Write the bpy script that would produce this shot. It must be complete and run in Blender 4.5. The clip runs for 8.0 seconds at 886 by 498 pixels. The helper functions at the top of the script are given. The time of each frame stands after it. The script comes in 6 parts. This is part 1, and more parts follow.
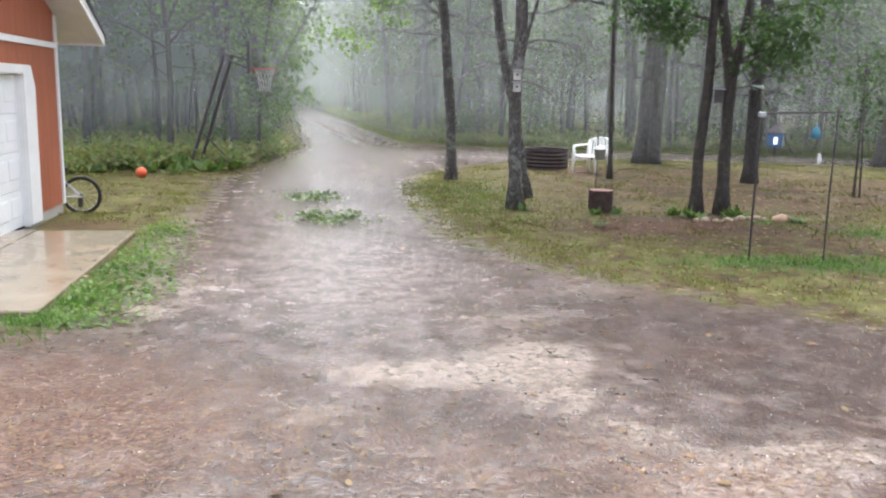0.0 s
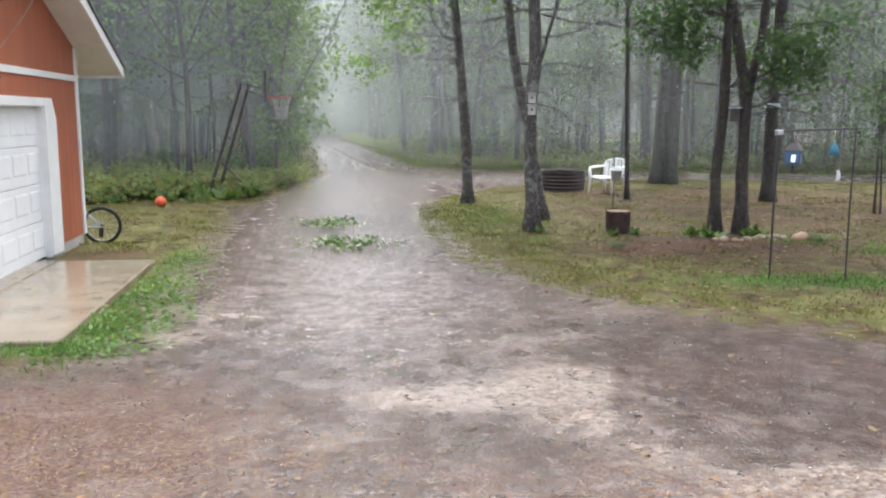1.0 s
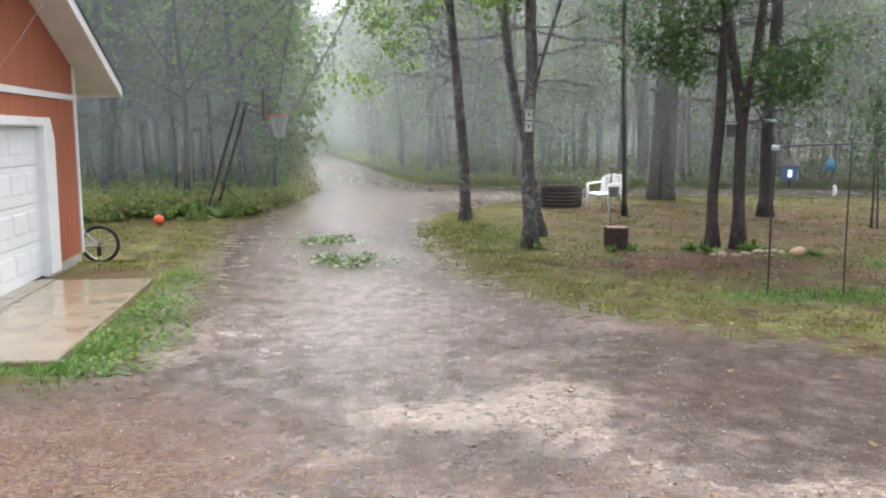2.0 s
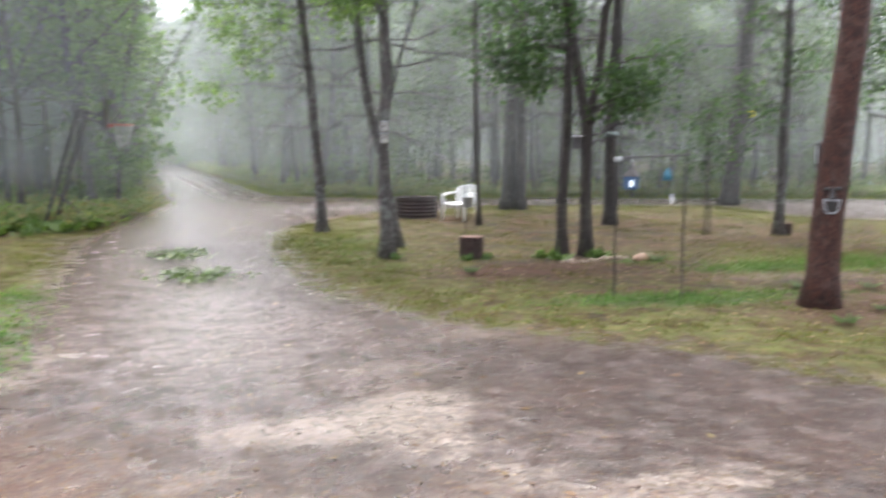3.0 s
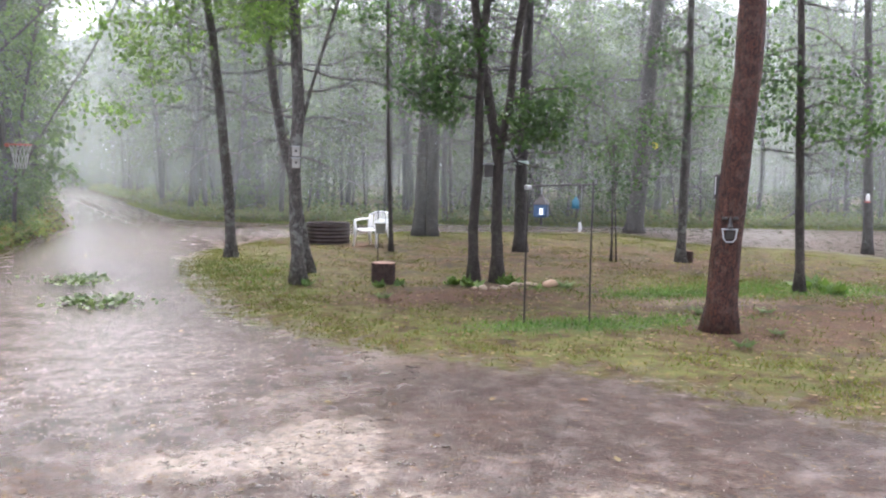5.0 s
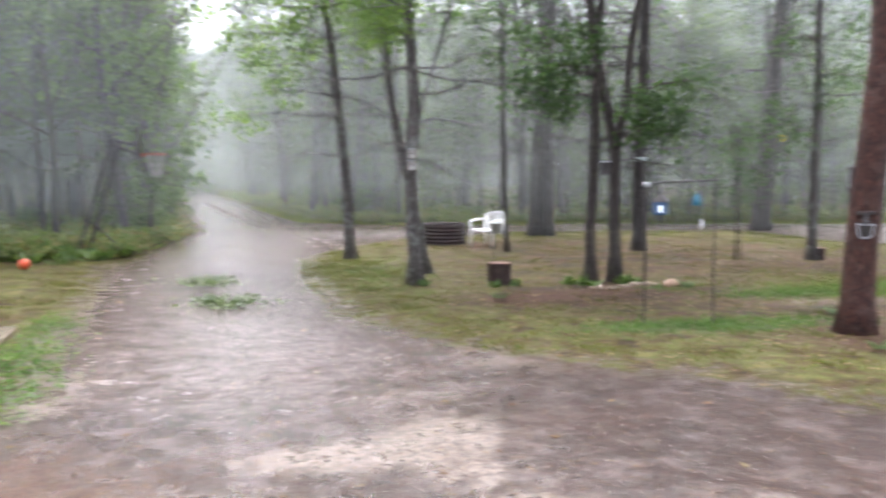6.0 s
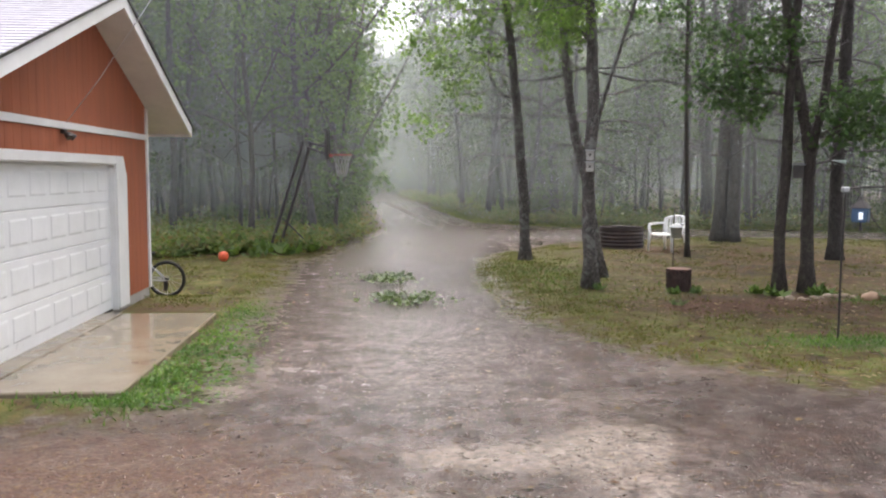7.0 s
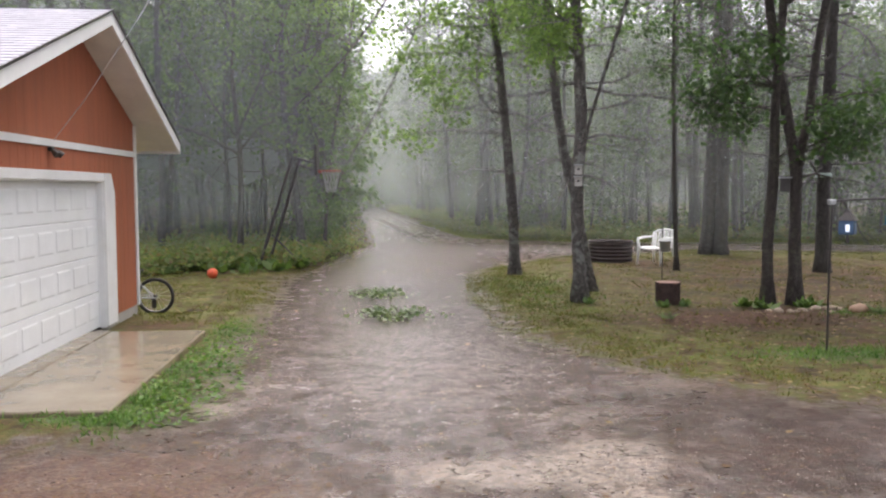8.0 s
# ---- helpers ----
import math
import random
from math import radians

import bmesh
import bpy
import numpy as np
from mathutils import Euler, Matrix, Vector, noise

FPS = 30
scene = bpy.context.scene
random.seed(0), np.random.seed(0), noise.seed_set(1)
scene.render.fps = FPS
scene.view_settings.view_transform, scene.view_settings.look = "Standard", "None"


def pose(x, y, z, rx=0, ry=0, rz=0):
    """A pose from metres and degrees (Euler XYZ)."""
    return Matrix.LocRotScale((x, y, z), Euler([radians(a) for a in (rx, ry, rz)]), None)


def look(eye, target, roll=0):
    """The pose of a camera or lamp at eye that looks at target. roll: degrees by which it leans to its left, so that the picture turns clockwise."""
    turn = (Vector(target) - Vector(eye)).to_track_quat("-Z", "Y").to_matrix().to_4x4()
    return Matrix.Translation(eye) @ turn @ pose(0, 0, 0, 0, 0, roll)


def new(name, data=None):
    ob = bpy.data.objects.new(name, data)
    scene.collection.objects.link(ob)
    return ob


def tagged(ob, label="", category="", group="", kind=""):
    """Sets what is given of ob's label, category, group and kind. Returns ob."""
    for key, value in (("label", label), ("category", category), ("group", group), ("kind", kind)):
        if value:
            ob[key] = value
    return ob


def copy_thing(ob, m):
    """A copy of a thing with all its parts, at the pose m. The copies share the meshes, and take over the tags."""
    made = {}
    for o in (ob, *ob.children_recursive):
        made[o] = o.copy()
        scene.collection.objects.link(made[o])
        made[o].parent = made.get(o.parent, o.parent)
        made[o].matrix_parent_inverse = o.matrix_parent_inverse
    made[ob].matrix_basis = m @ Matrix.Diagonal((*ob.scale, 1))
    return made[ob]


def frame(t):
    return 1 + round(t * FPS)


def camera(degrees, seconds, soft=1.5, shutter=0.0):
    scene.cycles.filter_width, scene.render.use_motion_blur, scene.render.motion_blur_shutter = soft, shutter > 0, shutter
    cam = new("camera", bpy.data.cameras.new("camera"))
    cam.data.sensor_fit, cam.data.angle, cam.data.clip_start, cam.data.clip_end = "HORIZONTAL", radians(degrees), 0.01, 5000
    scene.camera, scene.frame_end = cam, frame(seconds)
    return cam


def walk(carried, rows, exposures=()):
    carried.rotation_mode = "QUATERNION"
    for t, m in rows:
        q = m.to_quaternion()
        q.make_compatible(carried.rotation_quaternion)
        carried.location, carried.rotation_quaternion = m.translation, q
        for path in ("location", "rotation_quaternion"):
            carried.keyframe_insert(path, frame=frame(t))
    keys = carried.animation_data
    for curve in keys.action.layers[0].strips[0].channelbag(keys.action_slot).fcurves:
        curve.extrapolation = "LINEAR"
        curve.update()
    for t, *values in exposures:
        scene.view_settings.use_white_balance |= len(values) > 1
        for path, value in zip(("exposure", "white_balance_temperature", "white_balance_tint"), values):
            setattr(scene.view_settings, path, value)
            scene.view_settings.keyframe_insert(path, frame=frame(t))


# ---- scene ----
cam = camera(55.5, 8.0, soft=2.1, shutter=0.6)
EYE = (0.0, 0.0, 1.93)
PATH = [
    (0.0, 79.48, -1.41, -8.88),
    (0.5, 80.35, -1.56, -8.23),
    (0.7, 80.62, -1.00, -7.93),
    (1.0, 81.09, -0.27, -7.86),
    (2.3, 82.33, 0.16, -8.18),
    (2.5, 82.32, 0.51, -9.58),
    (2.7, 82.34, 0.63, -13.51),
    (2.9, 82.60, 0.22, -16.07),
    (3.0, 83.00, -0.19, -17.76),
    (3.2, 83.67, -0.42, -19.72),
    (3.5, 84.20, -0.74, -22.20),
    (4.0, 84.27, -0.55, -23.41),
    (4.2, 84.62, -0.72, -23.38),
    (5.3, 84.89, -1.11, -23.69),
    (5.5, 84.82, -0.53, -22.91),
    (5.8, 85.01, -0.17, -19.34),
    (6.0, 84.80, 0.21, -15.89),
    (6.2, 85.06, 0.51, -11.97),
    (6.4, 84.75, 0.41, -7.87),
    (6.5, 84.52, 0.42, -6.37),
    (6.7, 84.57, 0.16, -5.22),
    (7.0, 84.89, -0.24, -3.95),
    (7.2, 85.24, -0.40, -5.27),
    (7.5, 85.78, -0.09, -5.46),
    (8.0, 85.92, 0.12, -4.69),
]
walk(cam, [(t, pose(*EYE, rx, ry, rz)) for t, rx, ry, rz in PATH], exposures=[(0.0, 2.4, 6250, 13), (1.0, 2.26, 6250, 12), (2.5, 2.24, 6400, 12), (3.0, 2.4, 6300, 13), (5.5, 2.44, 6200, 17), (6.2, 2.48, 6200, 16), (6.6, 2.18, 6400, 14), (7.0, 1.9, 6600, 15), (8.0, 1.87, 6650, 16)])

# ---------------------------------------------------------------- light
SKY_STRENGTH, SUN_STRENGTH = 0.14, 0.6
SUN_ELEVATION, SUN_TURN = radians(62), radians(12)
world = bpy.data.worlds.new("overcast_sky")
scene.world = world
world.use_nodes = True
wn, wl = world.node_tree.nodes, world.node_tree.links
sky = wn.new("ShaderNodeTexSky")
sky.sky_type, sky.sun_disc = "NISHITA", False
sky.sun_elevation, sky.sun_rotation = SUN_ELEVATION, SUN_TURN
sky.air_density, sky.dust_density = 1.0, 4.0
grey = wn.new("ShaderNodeHueSaturation")
grey.inputs["Saturation"].default_value = 0.3
wl.new(sky.outputs[0], grey.inputs["Color"])
wl.new(grey.outputs[0], wn["Background"].inputs["Color"])
wn["Background"].inputs["Strength"].default_value = SKY_STRENGTH
sun = new("sun", bpy.data.lights.new("sun", "SUN"))
sun.data.energy, sun.data.angle, sun.data.color = SUN_STRENGTH, radians(40), (1.0, 0.97, 0.93)
sun.matrix_world = look((12, 20, 40), (12 - 40 * math.cos(SUN_ELEVATION) * math.sin(SUN_TURN), 20 - 40 * math.cos(SUN_ELEVATION) * math.cos(SUN_TURN), 40 - 40 * math.sin(SUN_ELEVATION)))


# ---------------------------------------------------------------- materials
def nodes_of(name, rough=0.6, spec=0.5):
    m = bpy.data.materials.new(name)
    m.use_nodes = True
    nt = m.node_tree
    b = nt.nodes["Principled BSDF"]
    b.inputs["Roughness"].default_value = rough
    b.inputs["Specular IOR Level"].default_value = spec
    return m, nt, b


def add_node(nt, kind, **inputs):
    n = nt.nodes.new(kind)
    for key, value in inputs.items():
        n.inputs[key.replace("_", " ")].default_value = value
    return n


def noise_node(nt, scale, detail=4.0, rough=0.55, stretch=None, coords="Object"):
    n = add_node(nt, "ShaderNodeTexNoise", Scale=scale, Detail=detail, Roughness=rough)
    tc = nt.nodes.new("ShaderNodeTexCoord")
    if stretch:
        mp = nt.nodes.new("ShaderNodeMapping")
        mp.inputs["Scale"].default_value = stretch
        nt.links.new(tc.outputs[coords], mp.inputs["Vector"])
        nt.links.new(mp.outputs[0], n.inputs["Vector"])
    else:
        nt.links.new(tc.outputs[coords], n.inputs["Vector"])
    return n.outputs["Fac"]


def ramp(nt, fac, *stops):
    r = nt.nodes.new("ShaderNodeValToRGB")
    e = r.color_ramp.elements
    while len(e) < len(stops):
        e.new(0.5)
    for el, (p, c) in zip(e, stops):
        el.position, el.color = p, (*c, 1) if len(c) == 3 else c
    nt.links.new(fac, r.inputs[0])
    return r.outputs[0]


def mix(nt, fac, a, b, blend="MIX"):
    m = nt.nodes.new("ShaderNodeMix")
    m.data_type, m.blend_type = "RGBA", blend
    for sock, v in ((m.inputs[0], fac), (m.inputs[6], a), (m.inputs[7], b)):
        if isinstance(v, (int, float)):
            sock.default_value = v
        elif isinstance(v, tuple):
            sock.default_value = (*v, 1)
        else:
            nt.links.new(v, sock)
    return m.outputs[2]


def calc(nt, op, a, b=0.0, c=0.0, clamp=False):
    m = nt.nodes.new("ShaderNodeMath")
    m.operation, m.use_clamp = op, clamp
    for sock, v in zip(m.inputs, (a, b, c)):
        if isinstance(v, (int, float)):
            sock.default_value = v
        else:
            nt.links.new(v, sock)
    return m.outputs[0]


def bump(nt, b, height, strength=0.3, distance=0.01):
    n = nt.nodes.new("ShaderNodeBump")
    n.inputs["Strength"].default_value, n.inputs["Distance"].default_value = strength, distance
    nt.links.new(height, n.inputs["Height"])
    nt.links.new(n.outputs[0], b.inputs["Normal"])


def plain(name, dark, light, rough=0.5, scale=6.0, spec=0.5, metal=0.0, relief=0.1, fine=60.0, stretch=None):
    """A surface with stains at one scale and grain at another."""
    m, nt, b = nodes_of(name, rough, spec)
    stain, grain = noise_node(nt, scale, 5, 0.6, stretch), noise_node(nt, fine, 3, 0.6, stretch)
    both = calc(nt, "ADD", calc(nt, "MULTIPLY", stain, 0.65), calc(nt, "MULTIPLY", grain, 0.35))
    nt.links.new(ramp(nt, both, (0.32, dark), (0.66, light)), b.inputs["Base Color"])
    nt.links.new(calc(nt, "ADD", calc(nt, "MULTIPLY", stain, 0.25), rough - 0.12, clamp=True), b.inputs["Roughness"])
    b.inputs["Metallic"].default_value = metal
    if relief:
        bump(nt, b, both, relief, 0.01)
    return m


def bark(name, crack, plate, tip, lichen, scale=9.0, amount=0.35):
    m, nt, b = nodes_of(name, 0.62, 0.4)
    v = nt.nodes.new("ShaderNodeTexVoronoi")
    v.feature = "DISTANCE_TO_EDGE"
    v.inputs["Scale"].default_value = scale
    tc, mp = nt.nodes.new("ShaderNodeTexCoord"), nt.nodes.new("ShaderNodeMapping")
    mp.inputs["Scale"].default_value = (1.6, 1.6, 0.42)
    warp = noise_node(nt, 7.0, 4)
    add = nt.nodes.new("ShaderNodeVectorMath")
    nt.links.new(tc.outputs["Object"], mp.inputs["Vector"])
    nt.links.new(mp.outputs[0], add.inputs[0])
    nt.links.new(warp, add.inputs[1])
    nt.links.new(add.outputs[0], v.inputs["Vector"])
    edge = ramp(nt, v.outputs["Distance"], (0.0, (0, 0, 0)), (0.22, (1, 1, 1)))
    tone = ramp(nt, noise_node(nt, 30, 5, 0.65), (0.3, plate), (0.7, tip))
    colour = mix(nt, edge, crack, tone)
    spots = ramp(nt, noise_node(nt, 6.5, 6, 0.7), (0.52, (0, 0, 0)), (0.6, (1, 1, 1)))
    colour = mix(nt, calc(nt, "MULTIPLY", spots, amount), colour, lichen)
    nt.links.new(colour, b.inputs["Base Color"])
    h = calc(nt, "ADD", edge, calc(nt, "MULTIPLY", noise_node(nt, 45, 3), 0.5))
    bump(nt, b, h, 0.8, 0.018)
    return m


def foliage(name, *tones, shine=0.18, glow=0.35):
    """Leaves: every leaf takes its own tone, and light comes through them."""
    m, nt, b = nodes_of(name, 0.42, shine)
    geo = nt.nodes.new("ShaderNodeNewGeometry")
    n = len(tones)
    colour = ramp(nt, geo.outputs["Random Per Island"], *[(k / max(1, n - 1), c) for k, c in enumerate(tones)])
    big = ramp(nt, noise_node(nt, 0.8, 2), (0.3, (0.65, 0.7, 0.7)), (0.7, (1.15, 1.1, 1.0)))
    colour = mix(nt, 1.0, colour, big, "MULTIPLY")
    nt.links.new(colour, b.inputs["Base Color"])
    tr = nt.nodes.new("ShaderNodeBsdfTranslucent")
    nt.links.new(mix(nt, 1.0, colour, (1.3, 1.5, 0.7), "MULTIPLY"), tr.inputs["Color"])
    ms = nt.nodes.new("ShaderNodeMixShader")
    ms.inputs[0].default_value = glow
    nt.links.new(b.outputs[0], ms.inputs[1])
    nt.links.new(tr.outputs[0], ms.inputs[2])
    nt.links.new(ms.outputs[0], nt.nodes["Material Output"].inputs["Surface"])
    return m


def attribute(nt, name):
    a = nt.nodes.new("ShaderNodeAttribute")
    a.attribute_name = name
    return a.outputs["Fac"]


def ragged(nt, value, ragged_noise, soft=0.12):
    """Turns a zone's soft weight into a ragged-edged mask."""
    s = calc(nt, "ADD", value, calc(nt, "MULTIPLY", calc(nt, "SUBTRACT", ragged_noise, 0.5), 2.6))
    return calc(nt, "DIVIDE", calc(nt, "SUBTRACT", s, 0.5 - soft), 2 * soft, clamp=True)


def ground_material():
    m, nt, b = nodes_of("wet_ground", 0.5, 0.5)
    n1, n2, n3 = noise_node(nt, 1.3, 6, 0.62), noise_node(nt, 9.0, 5, 0.65), noise_node(nt, 45.0, 4, 0.7)
    edge = noise_node(nt, 3.2, 8, 0.72)
    stone = nt.nodes.new("ShaderNodeTexVoronoi")
    stone.inputs["Scale"].default_value = 38.0
    tc = nt.nodes.new("ShaderNodeTexCoord")
    nt.links.new(tc.outputs["Object"], stone.inputs["Vector"])
    pebbles = ramp(nt, stone.outputs["Color"], (0.15, (0.45, 0.44, 0.43)), (0.85, (1.65, 1.6, 1.56)))
    gravel = ramp(nt, calc(nt, "ADD", calc(nt, "MULTIPLY", n1, 0.5), calc(nt, "MULTIPLY", n2, 0.5)), (0.34, (0.036, 0.022, 0.016)), (0.52, (0.076, 0.048, 0.037)), (0.68, (0.135, 0.093, 0.073)))
    gravel = mix(nt, 0.85, gravel, mix(nt, 1.0, gravel, pebbles, "MULTIPLY"))
    sand = ramp(nt, n3, (0.3, (0.22, 0.178, 0.143)), (0.7, (0.39, 0.325, 0.265)))
    litter = ramp(nt, noise_node(nt, 26, 6, 0.75), (0.38, (0.022, 0.012, 0.009)), (0.5, (0.07, 0.034, 0.022)), (0.62, (0.17, 0.105, 0.072)))
    turf = ramp(nt, noise_node(nt, 2.8, 12, 0.76), (0.4, (0.03, 0.02, 0.012)), (0.46, (0.085, 0.06, 0.022)), (0.52, (0.07, 0.088, 0.024)), (0.6, (0.14, 0.12, 0.048)))
    turf = mix(nt, 0.5, turf, mix(nt, 1.0, turf, ramp(nt, n3, (0.3, (0.5, 0.5, 0.5)), (0.7, (1.5, 1.5, 1.4))), "MULTIPLY"))
    duff = ramp(nt, calc(nt, "ADD", calc(nt, "MULTIPLY", n2, 0.5), calc(nt, "MULTIPLY", n3, 0.5)), (0.38, (0.022, 0.014, 0.011)), (0.5, (0.06, 0.04, 0.03)), (0.62, (0.145, 0.102, 0.078)))
    road, grass, dry, needles, wet, damp = (attribute(nt, k) for k in ("road", "grass", "sandy", "needles", "wet", "damp"))
    road_m = ragged(nt, road, edge, 0.2)
    sand_m = ragged(nt, calc(nt, "MULTIPLY", dry, 0.72), noise_node(nt, 5.5, 13, 0.82), 0.26)
    broken = ramp(nt, noise_node(nt, 16.0, 6, 0.7, (0.95, 1.1, 1.0)), (0.42, (0.12, 0.12, 0.12)), (0.56, (1.0, 1.0, 1.0)))
    sand_m = calc(nt, "MULTIPLY", sand_m, broken)
    litter_m = ragged(nt, calc(nt, "MULTIPLY", needles, 0.9), noise_node(nt, 7.0, 8, 0.75), 0.2)
    grass_m = ragged(nt, grass, noise_node(nt, 2.4, 8, 0.7), 0.16)
    duff = mix(nt, 0.85, duff, mix(nt, 1.0, duff, ramp(nt, noise_node(nt, 0.9, 4, 0.6), (0.4, (0.5, 0.66, 0.45)), (0.58, (1.5, 1.2, 1.05))), "MULTIPLY"))
    off = mix(nt, grass_m, duff, turf)
    soaked = ragged(nt, damp, noise_node(nt, 1.9, 12, 0.74), 0.4)
    off = mix(nt, calc(nt, "MULTIPLY", soaked, 0.6), off, mix(nt, 1.0, off, (0.45, 0.37, 0.34), "MULTIPLY"))
    off = mix(nt, calc(nt, "MULTIPLY", ramp(nt, noise_node(nt, 2.1, 7, 0.7), (0.5, (0, 0, 0)), (0.62, (1, 1, 1))), 0.55), off, mix(nt, 1.0, off, (1.35, 1.45, 1.25), "MULTIPLY"))
    gravel = mix(nt, calc(nt, "MULTIPLY", soaked, 0.92), gravel, mix(nt, 1.0, gravel, (0.34, 0.25, 0.2), "MULTIPLY"))
    # the wet drive's sky sheen, painted into the colour as paler gravel
    sky_sheen = ragged(nt, attribute(nt, "sky_sheen"), noise_node(nt, 2.6, 12, 0.76), 0.5)
    sheen_tone = ramp(nt, calc(nt, "ADD", calc(nt, "MULTIPLY", n2, 0.5), calc(nt, "MULTIPLY", n3, 0.5)), (0.36, (0.125, 0.103, 0.098)), (0.5, (0.24, 0.203, 0.195)), (0.62, (0.31, 0.268, 0.26)))
    gravel = mix(nt, calc(nt, "MULTIPLY", sky_sheen, 0.85), gravel, sheen_tone)
    on = mix(nt, calc(nt, "MULTIPLY", sand_m, 0.75), gravel, sand)
    off = mix(nt, calc(nt, "MULTIPLY", sand_m, 0.6), off, sand)
    moss = ragged(nt, attribute(nt, "lush"), noise_node(nt, 4.5, 8, 0.7), 0.25)
    off = mix(nt, calc(nt, "MULTIPLY", moss, 0.8), off, ramp(nt, noise_node(nt, 18, 6, 0.7), (0.35, (0.022, 0.034, 0.01)), (0.5, (0.045, 0.085, 0.022)), (0.66, (0.085, 0.135, 0.035))))
    colour = mix(nt, road_m, off, on)
    colour = mix(nt, calc(nt, "MULTIPLY", litter_m, 0.85), colour, litter)
    nt.links.new(colour, b.inputs["Base Color"])
    film = ragged(nt, wet, noise_node(nt, 3.1, 12, 0.76), 0.4)
    dull = calc(nt, "ADD", calc(nt, "MULTIPLY", calc(nt, "SUBTRACT", 1.0, road_m), 0.4), calc(nt, "MULTIPLY", sand_m, 0.2))
    rough = calc(nt, "ADD", calc(nt, "ADD", 0.3, dull), calc(nt, "MULTIPLY", n2, 0.2))
    rough = calc(nt, "MULTIPLY", rough, calc(nt, "SUBTRACT", 1.0, calc(nt, "MULTIPLY", film, 0.6)), clamp=True)
    nt.links.new(rough, b.inputs["Roughness"])
    h = calc(nt, "ADD", calc(nt, "MULTIPLY", n3, 0.6), calc(nt, "MULTIPLY", stone.outputs["Distance"], -0.5))
    h = calc(nt, "ADD", h, n2)
    h = calc(nt, "MULTIPLY", h, calc(nt, "SUBTRACT", 1.0, calc(nt, "MULTIPLY", film, 0.45)))
    gloss = calc(nt, "ADD", 0.12, calc(nt, "MULTIPLY", road_m, calc(nt, "ADD", 0.08, calc(nt, "MULTIPLY", film, 0.6))))
    nt.links.new(gloss, b.inputs["Specular IOR Level"])
    bump(nt, b, h, 0.5, 0.02)
    return m


GROUND = ground_material()
SLAB = plain("wet_concrete", (0.155, 0.128, 0.09), (0.25, 0.208, 0.15), 0.19, 2.2, 0.5, relief=0.06, fine=40)
FOUNDATION = plain("foundation_concrete", (0.3, 0.28, 0.25), (0.46, 0.44, 0.4), 0.7, 4, relief=0.25)
SIDING = plain("stained_plywood", (0.28, 0.085, 0.042), (0.43, 0.142, 0.076), 0.55, 2.0, 0.3, relief=0.12, fine=50, stretch=(1, 3, 0.25))
WHITE = plain("white_paint", (0.7, 0.7, 0.69), (0.82, 0.82, 0.81), 0.4, 3.0, relief=0.04)
SOFFIT = plain("soffit_paint", (0.6, 0.59, 0.57), (0.75, 0.74, 0.71), 0.6, 3.0, relief=0.05)
DOOR_WHITE = plain("door_enamel", (0.7, 0.71, 0.715), (0.82, 0.83, 0.835), 0.32, 2.0, relief=0.02)
SHINGLE = plain("grey_shingle", (0.24, 0.235, 0.27), (0.42, 0.41, 0.46), 0.5, 9.0, relief=0.5, fine=160)
BLACK = plain("black_rubber", (0.008, 0.008, 0.008), (0.02, 0.02, 0.02), 0.7, 12, relief=0.1)
DARK_STEEL = plain("dark_steel", (0.03, 0.027, 0.026), (0.075, 0.065, 0.06), 0.4, 6, 0.5, 0.4, 0.1)
RUSTY = plain("blackened_steel", (0.028, 0.02, 0.019), (0.075, 0.05, 0.045), 0.42, 5, 0.5, 0.3, 0.15)
STEEL = plain("galvanised_steel", (0.36, 0.37, 0.38), (0.55, 0.56, 0.57), 0.35, 9, 0.5, 0.7, 0.05)
TIN = plain("grey_tin", (0.3, 0.32, 0.31), (0.45, 0.47, 0.46), 0.45, 8, 0.5, 0.1, 0.05)
PLASTIC = plain("white_plastic", (0.74, 0.74, 0.72), (0.86, 0.86, 0.84), 0.35, 4, relief=0.02)
BALL = plain("orange_rubber", (0.62, 0.085, 0.03), (0.78, 0.13, 0.05), 0.45, 8, relief=0.05)
RED_PAINT = plain("red_paint", (0.34, 0.07, 0.055), (0.45, 0.11, 0.09), 0.4, 8)
NET = plain("white_cord", (0.3, 0.3, 0.28), (0.45, 0.45, 0.43), 0.8, 20)
STUMP_BARK = bark("stump_bark", (0.012, 0.007, 0.006), (0.045, 0.02, 0.016), (0.08, 0.038, 0.03), (0.1, 0.07, 0.055), 12, 0.3)
CUT_WOOD = plain("cut_wood", (0.13, 0.06, 0.042), (0.25, 0.14, 0.1), 0.6, 14, relief=0.2)
BLUE_PLASTIC = plain("blue_plastic", (0.04, 0.075, 0.15), (0.07, 0.13, 0.22), 0.25, 6)
TEAL_PLASTIC = plain("teal_plastic", (0.03, 0.13, 0.19), (0.05, 0.2, 0.26), 0.25, 6)
YELLOW_PLASTIC = plain("yellow_plastic", (0.62, 0.52, 0.04), (0.75, 0.66, 0.08), 0.4, 6)
PALE_GREEN = plain("pale_green_plastic", (0.24, 0.31, 0.27), (0.36, 0.42, 0.38), 0.4, 6)
WET_PEBBLE = plain("wet_pebble", (0.05, 0.036, 0.029), (0.16, 0.115, 0.092), 0.4, 30, relief=0.1)
STONE_TAN = plain("tan_stone", (0.22, 0.13, 0.08), (0.36, 0.23, 0.15), 0.6, 7, relief=0.4, fine=40)
STONE_GREY = plain("grey_stone", (0.17, 0.12, 0.08), (0.33, 0.26, 0.18), 0.6, 7, relief=0.4, fine=40)
